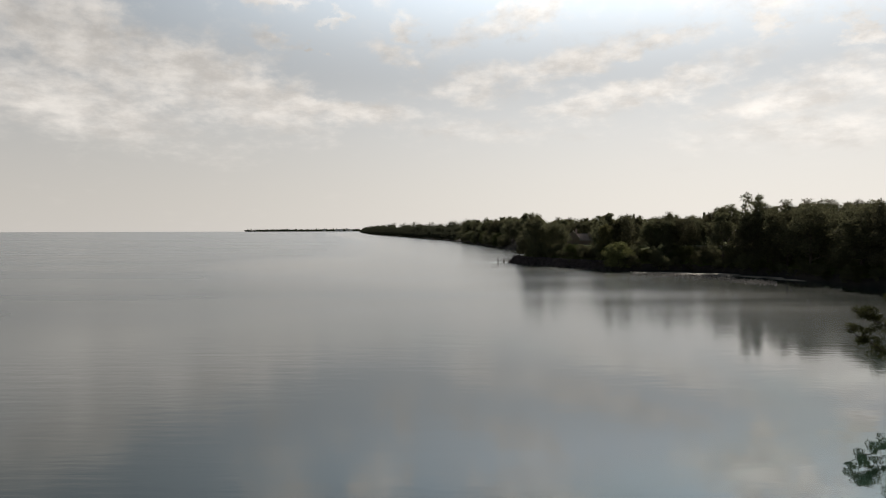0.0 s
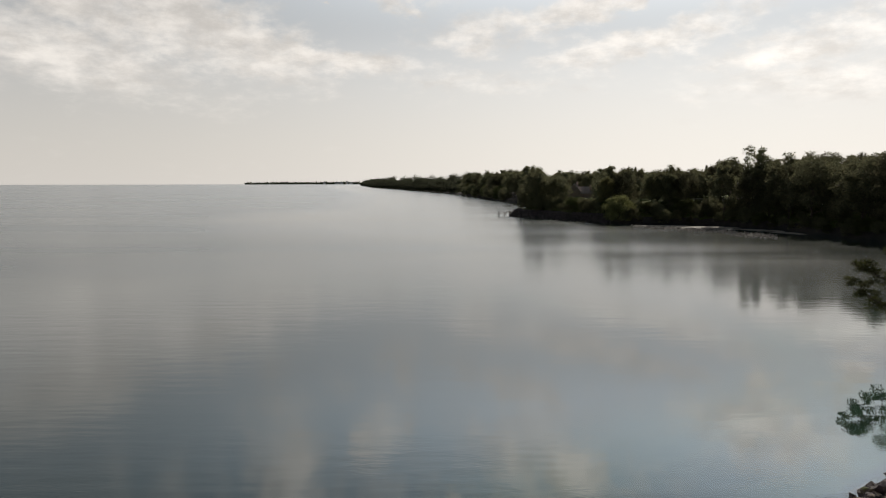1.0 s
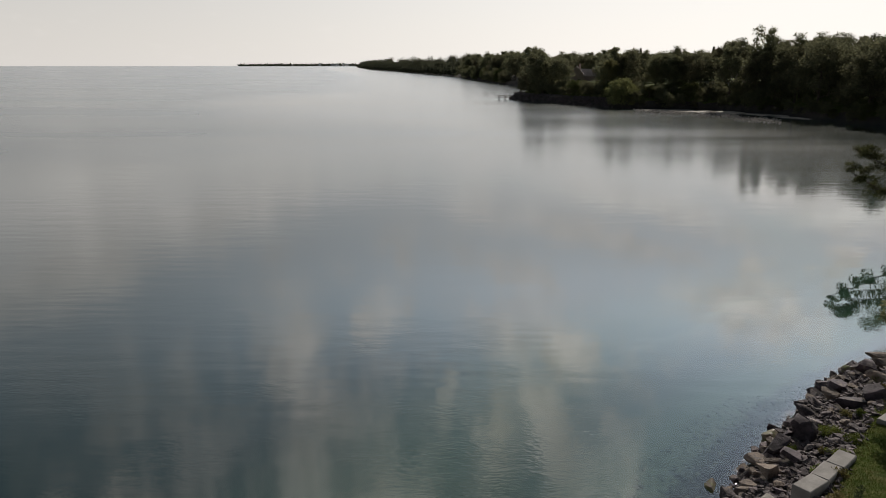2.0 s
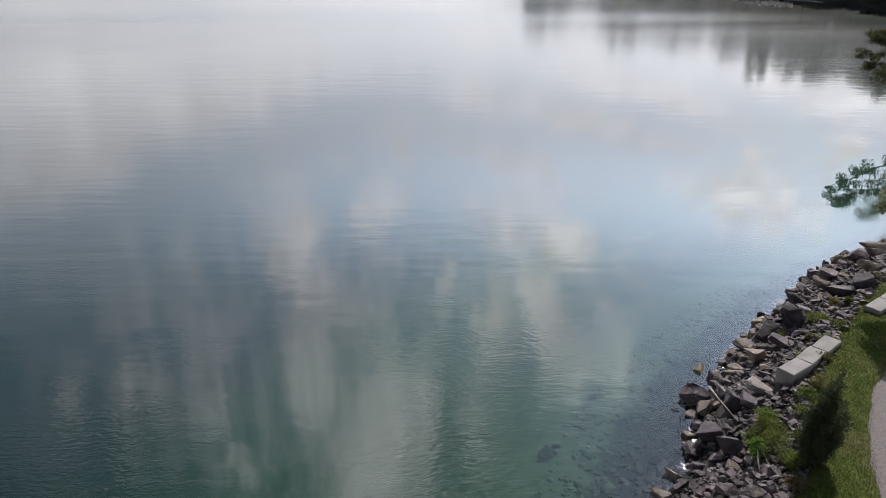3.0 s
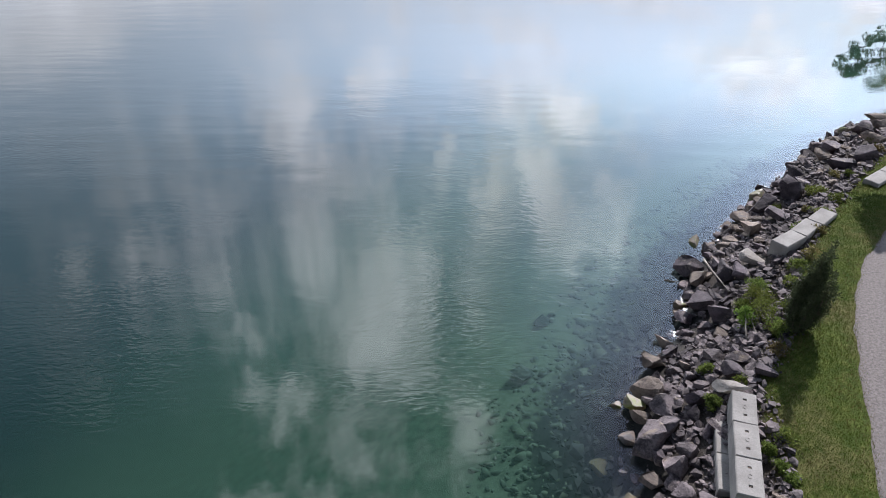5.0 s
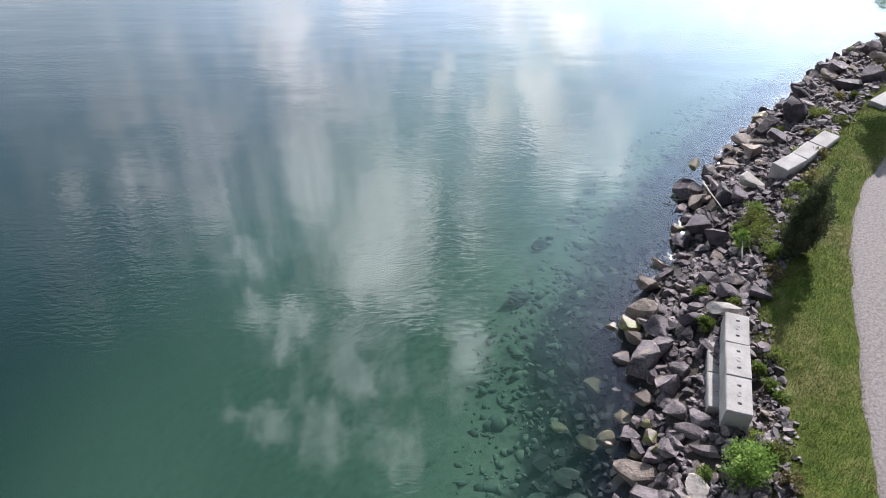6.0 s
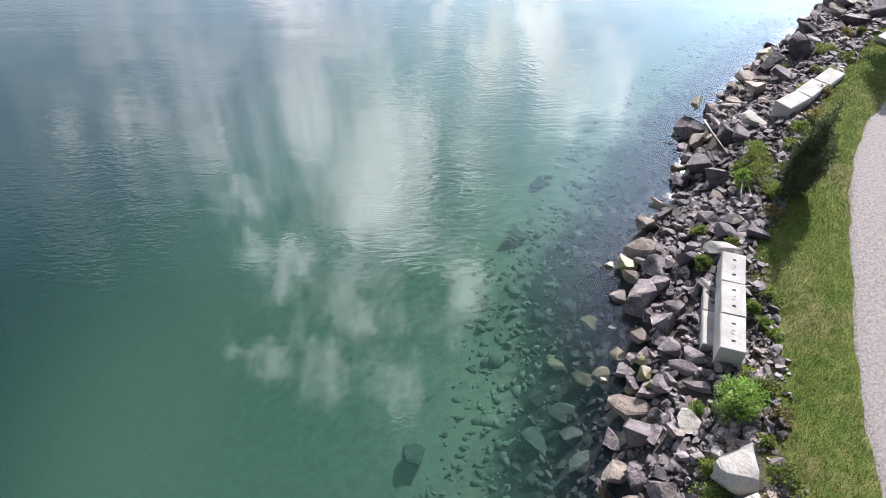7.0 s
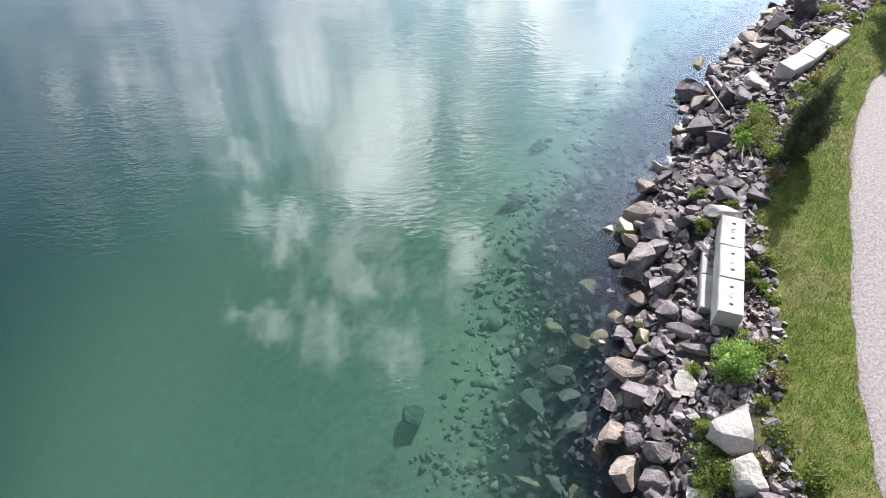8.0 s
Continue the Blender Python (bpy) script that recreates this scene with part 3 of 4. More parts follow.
for tone, rows in ROCKS.items():
    mat, label = LOOKS[tone]
    for x, y, wide, deep in rows:
        seed += 1
        low = z_at(x, y)
        boulder(seed, x, y, wide, deep, mat, "boulder", label, "boulder", "boulders along the shore", z=max(low, -0.12) if low > -0.7 else -0.12, sink=0.1, tall=0.5 if tone == "pale" else 0.82)
# long flat slab laid behind the block wall
seed += 1
boulder(seed, 7.78, 13.46, 1.05, 0.4, ROCK_PALE, "stone_slab", "long flat pale stone slab lying on the rubble", "stone slab", "", z=1.3, sink=0.1)

# boulders wholly under water, on the bed
SUNK_DARK = ((-0.68, 9.27, 0.7, 0.81), (2.47, 9.27, 0.82, 0.71), (3.33, 9.07, 0.6, 0.53), (3.4, 8.2, 0.63, 0.62), (2.72, 17.58, 0.89, 0.71),
             (3.82, 20.66, 0.63, 0.56), (4.24, 20.96, 0.3, 0.26), (3.3, 9.9, 0.89, 0.55), (2.78, 6.84, 0.73, 0.5), (1.1, 6.84, 0.81, 0.38))
SUNK_TAN = ((4.38, 12.66, 0.68, 0.51), (4.74, 11.02, 0.51, 0.48), (4.34, 10.54, 0.65, 0.5), (2.24, 7.1, 0.77, 0.3), (3.69, 7.13, 0.52, 0.5),
            (3.17, 6.55, 0.44, 0.37), (4.78, 9.81, 0.43, 0.35), (3.31, 11.69, 0.54, 0.38), (3.89, 10.76, 0.7, 0.56))
for rows, mat, label in ((SUNK_DARK, ROCK_SUNK, "dark algae-covered boulder sunk on the lake bed"), (SUNK_TAN, ROCK_SUNK_TAN, "brown boulder just under the water surface")):
    for x, y, wide, deep in rows:
        seed += 1
        boulder(seed, x, y, wide, deep, mat, "sunken_boulder", label, "boulder", "sunken boulders", sink=0.2, tall=0.55)

# middling stones, each a thing of its own, on shared meshes
rng = np.random.default_rng(7)
STONE_MESHES = []
for k in range(10):
    v, f = rock_shape(900 + k, 3, 8, 0.08)
    for mat in (ROCK_DARK, ROCK_GREY, ROCK_TAN):
        STONE_MESHES.append(mesh_from("stone", v * (1, 0.8, 0.6), f, mat))
TAKEN = [(x, y, 0.5 * max(w, d)) for rows in ROCKS.values() for x, y, w, d in rows]


def bank_points(n, y0, y1, s0, s1):
    """Random places at s0..s1 metres from the near shore."""
    x, y = rng.uniform(2, 24, n), rng.uniform(y0, y1, n)
    s = inland(x, y)
    keep = (s > s0) & (s < s1)
    return zip(x[keep].tolist(), y[keep].tolist(), s[keep].tolist(), height(x, y)[keep].tolist())


def covered(x, y):
    """Under the block walls, the shrubs or the grass edge."""
    return any(math.hypot(x - a, y - b) < r * 0.9 for a, b, r in TAKEN)


count = 0
for x, y, s, z in bank_points(9000, 3, 33, -0.2, 2.9):
    if count == 290 or covered(x, y):
        continue
    w = rng.uniform(0.24, 0.5) + (0.14 if s < 0.9 else 0)
    ob = new("stone", STONE_MESHES[rng.choice(30, p=np.tile([0.3, 0.5, 0.2], 10) / 10)])
    ob.matrix_world = pose(x, y, z + 0.16 * w, rng.uniform(-25, 25), rng.uniform(-25, 25), rng.uniform(0, 360)) @ Matrix.Diagonal((w, w, w, 1))
    tagged(ob, "angular grey riprap stone on the bank", "stone", "riprap stones")
    TAKEN.append((x, y, 0.4 * w))
    count += 1


def heap(name, mat, places, subdiv, seed0, label, category, flat=0.65, cuts=7, smooth=False):
    """Many small stones as one mesh."""
    protos = [rock_shape(seed0 + k, subdiv, cuts, 0.0) for k in range(12)]
    vs, fs, at = [], [], 0
    for x, y, z, w in places:
        v, f = protos[rng.integers(12)]
        m = np.array(Euler(rng.uniform(-0.5, 0.5, 2).tolist() + [rng.uniform(0, 6.28)]).to_matrix())
        v = (v * (w, w * rng.uniform(0.6, 0.95), w * flat)) @ m.T + (x, y, z)
        vs.append(v)
        fs.append(np.array(f) + at)
        at += len(v)
    ob = new(name, mesh_from(name, np.vstack(vs), np.vstack(fs), mat, smooth))
    return tagged(ob, label, category, kind="stuff")


def scatter(n, y0, y1, s0, s1, w0, w1, lift):
    x, y = rng.uniform(-3, 24, n * 14), rng.uniform(y0, y1, n * 14)
    s = inland(x, y)
    keep = (s > s0) & (s < s1)
    x, y = x[keep][:n], y[keep][:n]
    if s0 > -1:
        big = np.array([(a, b, r) for a, b, r in TAKEN if r > 0.24])
        free = np.ones(len(x), bool)
        for a, b, r in big:
            free &= np.hypot(x - a, y - b) > r * 0.95
        free &= rng.random(len(x)) < np.clip(0.25 + 0.75 * inland(x, y) / 1.0, 0.1, 1)
        x, y = x[free], y[free]
    w = w0 + (w1 - w0) * rng.random(len(x)) ** 2.2
    return np.column_stack([x, y, height(x, y) + lift * w, w])


heap("rubble", RUBBLE, np.vstack([scatter(11000, 2, 34, -0.4, 3.3, 0.07, 0.32, 0.18), scatter(700, 2, 34, 2.7, 3.5, 0.06, 0.18, 0.1)]), 1, 700, "small broken grey stones filling the bank", "rubble")
bedding = np.vstack([scatter(5200, 2, 34, -4.5, -0.2, 0.12, 0.42, -0.06), scatter(300, 2, 34, -4.2, -0.4, 0.35, 0.75, -0.06)])
bedding = bedding[(rng.random(len(bedding)) < np.clip(1.3 + inland(bedding[:, 0], bedding[:, 1]) / 4.2, 0.1, 1))]
# stones close to the bank get the near-black colour that holds its shade
close_in = inland(bedding[:, 0], bedding[:, 1]) + rng.normal(size=len(bedding)) * 0.45 > -2.0
heap("lakebed_stones", COBBLE_DARK, bedding[close_in], 1, 740, "slimy underwater stones along the bank, its shade put into their black colour", "stones", 0.55, 9)
bedding = bedding[~close_in]
heap("lakebed_cobbles", COBBLE, bedding, 1, 750, "mossy cobbles under the clear shallow water", "cobbles", 0.3, 9, True)


# concrete blocks of the bank wall
def block_body(width, length, tall, pockets):
    """A chamfered block; pockets (y of each) are hollows sunk into its top."""
    c, deep_in = 0.024, 0.085
    xs = [-width / 2 + c, -0.035, 0.055, width / 2 - c]
    ys = [-length / 2 + c] + [y + d for y in pockets for d in (-0.032, 0.032)] + [length / 2 - c]
    bm = bmesh.new()
    top = [[bm.verts.new((x, y, tall + 0.004 * math.sin(9 * x + 5 * y + length * 40))) for x in xs] for y in ys]
    for a in range(len(ys) - 1):
        for b in range(3):
            ring = (top[a][b], top[a][b + 1], top[a + 1][b + 1], top[a + 1][b])
            if b == 1 and a % 2 == 1:
                low = [bm.verts.new((v.co.x, v.co.y, tall - deep_in)) for v in ring]
                bm.faces.new(low)
                for k in range(4):
                    bm.faces.new((ring[k], ring[(k + 1) % 4], low[(k + 1) % 4], low[k]))
            else:
                bm.faces.new(ring)
    edge = top[0] + [row[-1] for row in top[1:-1]] + top[-1][::-1] + [row[0] for row in top[-2:0:-1]]
    grow = lambda v, z: bm.verts.new((v.co.x + math.copysign(c, v.co.x) * (abs(v.co.x) > width / 2 - 2 * c), v.co.y + math.copysign(c, v.co.y) * (abs(v.co.y) > length / 2 - 2 * c), z))
    lip, foot = [grow(v, tall - c) for v in edge], [grow(v, 0.0) for v in edge]
    for k in range(len(edge)):
        m = (k + 1) % len(edge)
        bm.faces.new((edge[m], edge[k], lip[k], lip[m]))
        bm.faces.new((lip[m], lip[k], foot[k], foot[m]))
    bm.faces.new(foot)
    bmesh.ops.recalc_face_normals(bm, faces=bm.faces[:])
    return bm


def concrete_block(x, y, z, turn_deg, lifters=True, length=1.17, width=0.62, tall=0.61):
    ob = thing("concrete_block", x, y, z, "pale cast concrete block in the bank wall" + (" with sunken lifting pockets" if lifters else ""), "concrete block", "bank wall blocks", turn_deg)
    bm = block_body(width, length, tall, (-0.27, 0.27) if lifters else ())
    me = bpy.data.meshes.new("body")
    bm.to_mesh(me)
    bm.free()
    me.materials.append(CONCRETE)
    part("body", me, ob)
    if not lifters:
        return ob
    for dy in (-0.27, 0.27):
        arc = [(0.01 + 0.045 * math.cos(a), dy, tall - 0.085 + 0.07 * math.sin(a)) for a in np.linspace(0, math.pi, 9)]
        part("lifting_loop", mesh_from("lifting_loop", *tube(arc, [0.011] * 9, 5), IRON), ob, "dark rusty iron lifting loop")
    arc = [(0.01 + 0.05 * math.cos(a), 0.06 * math.sin(a), tall + 0.004) for a in np.linspace(0.6, 5.2, 12)]
    part("cast_mark", mesh_from("cast_mark", *tube(arc, [0.006] * 12, 5), CONCRETE), ob, "shallow ring cast into the top")
    return ob


def block_row(x0, y0, x1, y1, n, top, lifters, tall=0.61, jitter=1.5):
    a = -math.degrees(math.atan2(x1 - x0, y1 - y0))
    ln = math.hypot(x1 - x0, y1 - y0) / n
    for k in range(n):
        t = (k + 0.5) / n
        concrete_block(x0 + (x1 - x0) * t, y0 + (y1 - y0) * t, top - tall + rng.uniform(-0.012, 0.012), a + rng.uniform(-jitter, jitter), lifters, ln - 0.012, 0.60, tall)


block_row(6.84, 9.78, 7.84, 12.99, 3, 1.75, True)
block_row(6.75, 10.37, 7.40, 12.57, 2, 1.125, False)
block_row(11.585, 19.87, 14.315, 22.075, 3, 1.75, False, jitter=4.5)
block_row(16.9, 24.2, 18.9, 25.7, 2, 1.80, False, jitter=2.0)


# ---- plants ----
def leaves(rng, centres, radii, per, size, shape=(1, 1, 1), up=0.0, aspect=0.45):
    """Small pointed leaves scattered in clumps: diamonds of two triangles, turned every way."""
    n = len(centres) * per
    c = np.repeat(np.asarray(centres), per, 0)
    r = np.repeat(np.asarray(radii), per)
    d = rng.normal(size=(n, 3))
    d /= np.linalg.norm(d, axis=1)[:, None]
    p = c + d * (r * rng.random(n) ** 0.45)[:, None] * shape
    a = rng.normal(size=(n, 3)) + d * 0.8 + (0, 0, up)
    a /= np.linalg.norm(a, axis=1)[:, None]
    b = np.cross(a, rng.normal(size=(n, 3)))
    b /= np.linalg.norm(b, axis=1)[:, None]
    ln = size * rng.uniform(0.6, 1.4, n)[:, None]
    v = np.stack([p, p + a * ln * 0.5 + b * ln * aspect * 0.5, p + a * ln, p + a * ln * 0.5 - b * ln * aspect * 0.5], 1).reshape(-1, 3)
    i = np.arange(n) * 4
    return v, np.column_stack([i, i + 1, i + 2, i + 3])


def joined(pieces):
    vs, fs, at = [], [], 0
    for v, f in pieces:
        vs += [tuple(p) for p in v]
        fs += [tuple(i + at for i in q) for q in f]
        at += len(v)
    return vs, fs


def limbs(rng, tall, spread, n, trunk_r, first=0.3, crook=0.05):
    """A trunk with n limbs; gives the tubes and the limbs' ends."""
    tr = [(crook * tall * rng.uniform(-1, 1) * k / 5, crook * tall * rng.uniform(-1, 1) * k / 5, tall * 0.82 * k / 5) for k in range(6)]
    pieces = [tube(tr, [trunk_r * (1 - 0.16 * k) for k in range(6)], 8)]
    ends = [tr[-1]]
    for k in range(n):
        t = first + (0.95 - first) * (k + rng.random()) / n
        i = min(4, int(t * 5))
        f = t * 5 - i
        b = Vector(tr[i]).lerp(Vector(tr[i + 1]), f)
        a = k * 2.4 + rng.uniform(-0.4, 0.4)
        reach = spread * (0.55 + 0.45 * math.sin(math.pi * min(1, (t - first) / (1 - first) * 0.8 + 0.25)))
        e = b + Vector((math.cos(a) * reach, math.sin(a) * reach, reach * rng.uniform(0.25, 0.8)))
        m = b.lerp(e, 0.5) + Vector((0, 0, -0.06 * reach))
        r = trunk_r * 0.42 * (1.15 - t)+ 0.01
        pieces.append(tube([b, m, e], [r, r * 0.65, r * 0.2], 5))
        ends += [tuple(e), tuple(m + Vector((0, 0, 0.1 * reach)))]
    return joined(pieces), ends


# the dark juniper on the bank
def juniper(x, y, tall, seed):
    r = np.random.default_rng(seed)
    z = z_at(x, y)
    ob = thing("juniper", x, y, z, "dark green bushy upright juniper on the bank", "shrub")
    wood, cs, rs = [], [], []
    for k in range(38):
        a, t = r.uniform(0, 6.28), math.sqrt(r.random())
        out_dir = Vector((math.cos(a), math.sin(a), 0))
        top = tall * r.uniform(0.45, 1.0) * (1 - 0.45 * t)
        b = out_dir * 0.08 + Vector((0, 0, -0.1))
        e = out_dir * 0.46 * t + Vector((0.12, 0.05, top))
        m = b.lerp(e, 0.45) + out_dir * 0.14
        wood.append(tube([b, m, e], [0.03, 0.02, 0.005], 5))
        # feathery plumes that rise from the stem
        for j in range(7):
            q = b.lerp(m, 0.5 + j / 5) if j < 3 else m.lerp(e, (j - 2) / 4)
            side = Vector((*np.clip(r.normal(size=2), -1.1, 1.1).tolist(), 0)) * 0.15
            lift = r.uniform(0.22, 0.5)
            for i in range(5):
                cs.append(tuple(q + side * (0.3 + 0.18 * i) + Vector((0, 0, lift * i / 4 - 0.05))))
                rs.append(0.13 - 0.021 * i)
    part("stems", mesh_from("stems", *joined(wood), BARK), ob)
    v, f = leaves(r, cs, rs, 20, 0.085, (1, 1, 1.2), 1.3, 0.26)
    part("foliage", mesh_from("foliage", v, f, LEAF_JUNIPER), ob)
    return ob


def round_bush(x, y, wide, tall, seed, mat, label, name="bush", clumps=60, size=0.07, per=45, z=None):
    r = np.random.default_rng(seed)
    ob = thing(name, x, y, z_at(x, y) if z is None else z, label, "bush")
    cs, rs, wood = [], [], []
    for k in range(clumps):
        a, t, h = r.uniform(0, 6.28), math.sqrt(r.random()), r.random()
        rad = wide / 2 * t * math.sqrt(max(0.05, 1 - (h * 0.9) ** 2)) * r.uniform(0.8, 1.15)
        e = (math.cos(a) * rad, math.sin(a) * rad, tall * (0.15 + 0.8 * h))
        cs.append(e)
        rs.append(0.17 * wide * r.uniform(0.6, 1.2))
        if k % 3 == 0:
            wood.append(tube([(0, 0, -0.05), (e[0] * 0.4, e[1] * 0.4, e[2] * 0.55), e], [0.014, 0.01, 0.004], 4))
    part("stems", mesh_from("stems", *joined(wood), BARK), ob)
    v, f = leaves(r, cs, rs, per, size, (1, 1, 0.9), 0.3)
    part("foliage", mesh_from("foliage", v, f, mat), ob)
    return ob


juniper(10.4, 15.65, 3.0, 31)
round_bush(6.72, 8.55, 1.0, 0.85, 32, LEAF_BRIGHT, "bright green leafy bush at the end of the block wall", clumps=70, size=0.075)
round_bush(9.35, 16.6, 0.62, 0.7, 33, LEAF_BRIGHT, "small yellow-green sapling among the riprap", "sapling", 26, 0.08, 40)
for k, (x, y, w, h) in enumerate(((10.1, 17.5, 1.1, 0.5), (9.9, 16.7, 1.0, 0.6), (10.3, 18.2, 0.8, 0.45), (9.6, 17.4, 0.6, 0.35), (9.95, 15.8, 0.8, 0.4), (5.7, 6.45, 0.9, 0.4),
                                  (5.5, 6.0, 0.8, 0.45), (5.95, 6.1, 0.7, 0.4), (7.25, 13.2, 0.42, 0.4), (7.55, 14.6, 0.4, 0.35), (5.75, 7.2, 0.5, 0.25), (5.95, 8.7, 0.5, 0.25), (7.9, 11.3, 0.42, 0.25),
                                  (7.35, 8.9, 0.6, 0.3), (5.7, 5.2, 0.9, 0.4), (13.3, 24.0, 0.6, 0.25), (15.0, 24.4, 0.9, 0.3))):
    round_bush(x, y, w, h, 40 + k, LEAF_WEED, "low leafy weeds growing between the stones", "weeds", 30, 0.06, 50)

# ragged weeds where the turf runs out among the stones
edge_rng = np.random.default_rng(48)
for k in range(46):
    y = 4.5 + 25 * (k + edge_rng.random()) / 46
    x = float(np.interp(y, SHORE[1:14, 1], SHORE[1:14, 0])) + edge_rng.uniform(2.6, 4.4)
    if 2.3 < float(inland(x, y)[0]) < 3.7:
        w = edge_rng.uniform(0.35, 0.8)
        round_bush(x, y, w, w * edge_rng.uniform(0.3, 0.5), 120 + k, LEAF_WEED if k % 3 else BLADE_DRY, "ragged weeds at the edge of the turf" if k % 3 else "dry straw tuft at the edge of the turf", "weeds" if k % 3 else "grass_tuft", 16, 0.075, 34)


# driftwood poles
def pole(points, r0, label, mat=DRIFTWOOD):
    v, f = tube(points, [r0, r0 * 0.85, r0 * 0.55, r0 * 0.3], 6)
    return tagged(new("driftwood", mesh_from("driftwood", v, f, mat, True)), label, "driftwood")


pole([(9.15, 20.0, 1.05), (9.22, 19.4, 1.03), (9.3, 18.8, 1.05), (9.38, 18.15, 1.05)], 0.035, "bleached bare driftwood pole leaning across the boulders")
pole([(8.0, 20.2, 0.0), (8.12, 20.15, 0.02), (8.25, 20.1, 0.02), (8.45, 20.05, 0.03)], 0.03, "dark wet stick lying in the water", BARK)
pole([(9.05, 15.5, 1.0), (9.1, 16.0, 1.25), (9.2, 16.3, 1.35), (9.3, 16.7, 1.45)], 0.03, "bare grey branch beside the sapling")
pole([(9.45, 15.6, 1.15), (9.4, 16.0, 1.2), (9.4, 16.3, 1.3), (9.38, 16.6, 1.4)], 0.025, "bare grey branch beside the sapling")


# grass blades over the verge
def verge():
    r = np.random.default_rng(77)
    n = 900000
    x, y = r.uniform(5, 24, n), r.uniform(3, 30, n)
    s = inland(x, y)
    edge = np.interp(y, PATH[:, 1], PATH[:, 0])
    wave = 0.25 * np.sin(x * 5.1 + y * 2.3) * np.sin(y * 3.7) + 0.18 * r.normal(size=n)
    keep = (s + wave > 3.25) & (x < edge + 0.05 + 0.10 * r.normal(size=n))
    x, y = x[keep], y[keep]
    n = len(x)
    z = height(x, y)
    a = r.uniform(0, 6.28, n)
    fringe = np.exp(-np.maximum(inland(x, y) - 3.1, 0) / 0.35)
    ln = r.uniform(0.025, 0.06, n) * (1 + 2.2 * fringe * r.random(n))
    lean = r.uniform(0.2, 1.0, n) * ln
    w = r.uniform(0.0035, 0.007, n)
    cx, sx = np.cos(a), np.sin(a)
    p = np.column_stack([x, y, z])
    side = np.column_stack([-sx * w, cx * w, np.zeros(n)])
    tip = p + np.column_stack([cx * lean, sx * lean, ln])
    to_path = np.interp(y, PATH[:, 1], PATH[:, 0]) - x
    patch = np.array([noise.noise(Vector((a, b, 3.0))) for a, b in zip((x * 0.9).round(1), (y * 0.9).round(1))])
    dry = r.random(n) < np.clip(0.10 + 0.55 * np.exp(-np.maximum(inland(x, y) - 3.2, 0) / 0.45) + 0.5 * np.exp(-np.maximum(to_path, 0) / 0.22) + 0.55 * patch, 0.04, 0.9)
    for name, pick, mat, label in (("grass", ~dry, BLADE, "short sunlit mown green grass on the bank"), ("dry_grass", dry, BLADE_DRY, "straw-coloured dry grass along the edges of the lawn")):
        v = np.stack([p[pick] - side[pick], p[pick] + side[pick], tip[pick]], 1).reshape(-1, 3)
        i = np.arange(pick.sum()) * 3
        tagged(new(name, mesh_from(name, v, np.column_stack([i, i + 1, i + 2]), mat)), label, "grass", kind="stuff")


verge()

# ---- trees ----
def tree_meshes(seed, tall, spread, leaf, mat, clumps=34, per=60, n_limbs=11, first=0.28, flatness=0.8, trunk_r=None):
    r = np.random.default_rng(seed)
    (v, f), ends = limbs(r, tall, spread, n_limbs, trunk_r or tall * 0.02, first)
    trunk = mesh_from("trunk", v, f, BARK)
    cs, rs = [(x, y, min(z, tall * 0.9)) for x, y, z in ends], [spread * r.uniform(0.28, 0.45) for _ in ends]
    while len(cs) < clumps:
        a, t, h = r.uniform(0, 6.28), r.uniform(0.55, 0.95), r.random() ** 0.8
        env = math.sqrt(max(0.0, 1 - (1.25 * h - 0.3) ** 2))
        cs.append((math.cos(a) * spread * t * env, math.sin(a) * spread * t * env, tall * (first + (1.0 - first) * h)))
        rs.append(spread * r.uniform(0.18, 0.36))
    v, f = leaves(r, cs, rs, per, leaf, (1, 1, flatness), 0.2, 0.6)
    return trunk, mesh_from("crown", v, f, mat), tall


def tree(meshes, x, y, z, label, group="", rz=0.0, scale=1.0, wide=1.0, name="tree"):
    ob = thing(name, x, y, z, label, "shrub" if name == "shrub" else "tree", group)
    ob.matrix_world = pose(x, y, z, 0, 0, rz) @ Matrix.Diagonal((scale * wide, scale * wide, scale, 1))
    part("trunk", meshes[0], ob)
    part("crown", meshes[1], ob)
    return ob


WOODS = [tree_meshes(200 + k, 16, sp, 0.5, LEAF_WOOD, 52, 150, 12, fi) for k, (sp, fi) in enumerate(((5.2, 0.16), (4.6, 0.2), (6.0, 0.14), (5.0, 0.1), (4.2, 0.2), (5.6, 0.12)))]
BUSHES = [tree_meshes(220 + k, 6, 3.2, 0.36, m, 40, 90, 8, 0.05) for k, m in enumerate((LEAF_WOOD, LEAF_LEAN, LEAF_WOOD, LEAF_WOOD))]
rng = np.random.default_rng(21)
placed = []


def plant(n, az0, az1, d0, d1, s0, s1, gap, sc0, sc1, kinds, label, group, skip=(), name="tree"):
    made = 0
    a, d = np.radians(rng.uniform(az0, az1, 5000)), rng.uniform(d0, d1, 5000)
    px, py = d * np.sin(a), d * np.cos(a)
    s, z = inland(px, py), height(px, py)
    keep = (s > s0) & (s < s1)
    if sc1 > 9:
        # the open view from the lake to the gabled house and its lawn
        keep &= ~((a > radians(9.3)) & (a < radians(12.6)) & (d < 322))
    for x, y, zz in zip(px[keep].tolist(), py[keep].tolist(), z[keep].tolist()):
        if made == n:
            break
        if any(math.hypot(x - p, y - q) < gap for p, q in placed) or any(math.hypot(x - p, y - q) < g for p, q, g in skip):
            continue
        placed.append((x, y))
        tree(kinds[rng.integers(len(kinds))], x, y, zz - 0.1, label, group, rng.uniform(0, 360), max(0.3, (rng.uniform(sc0, sc1) - zz) / kinds[0][2]), rng.uniform(0.85, 1.2), name)
        made += 1


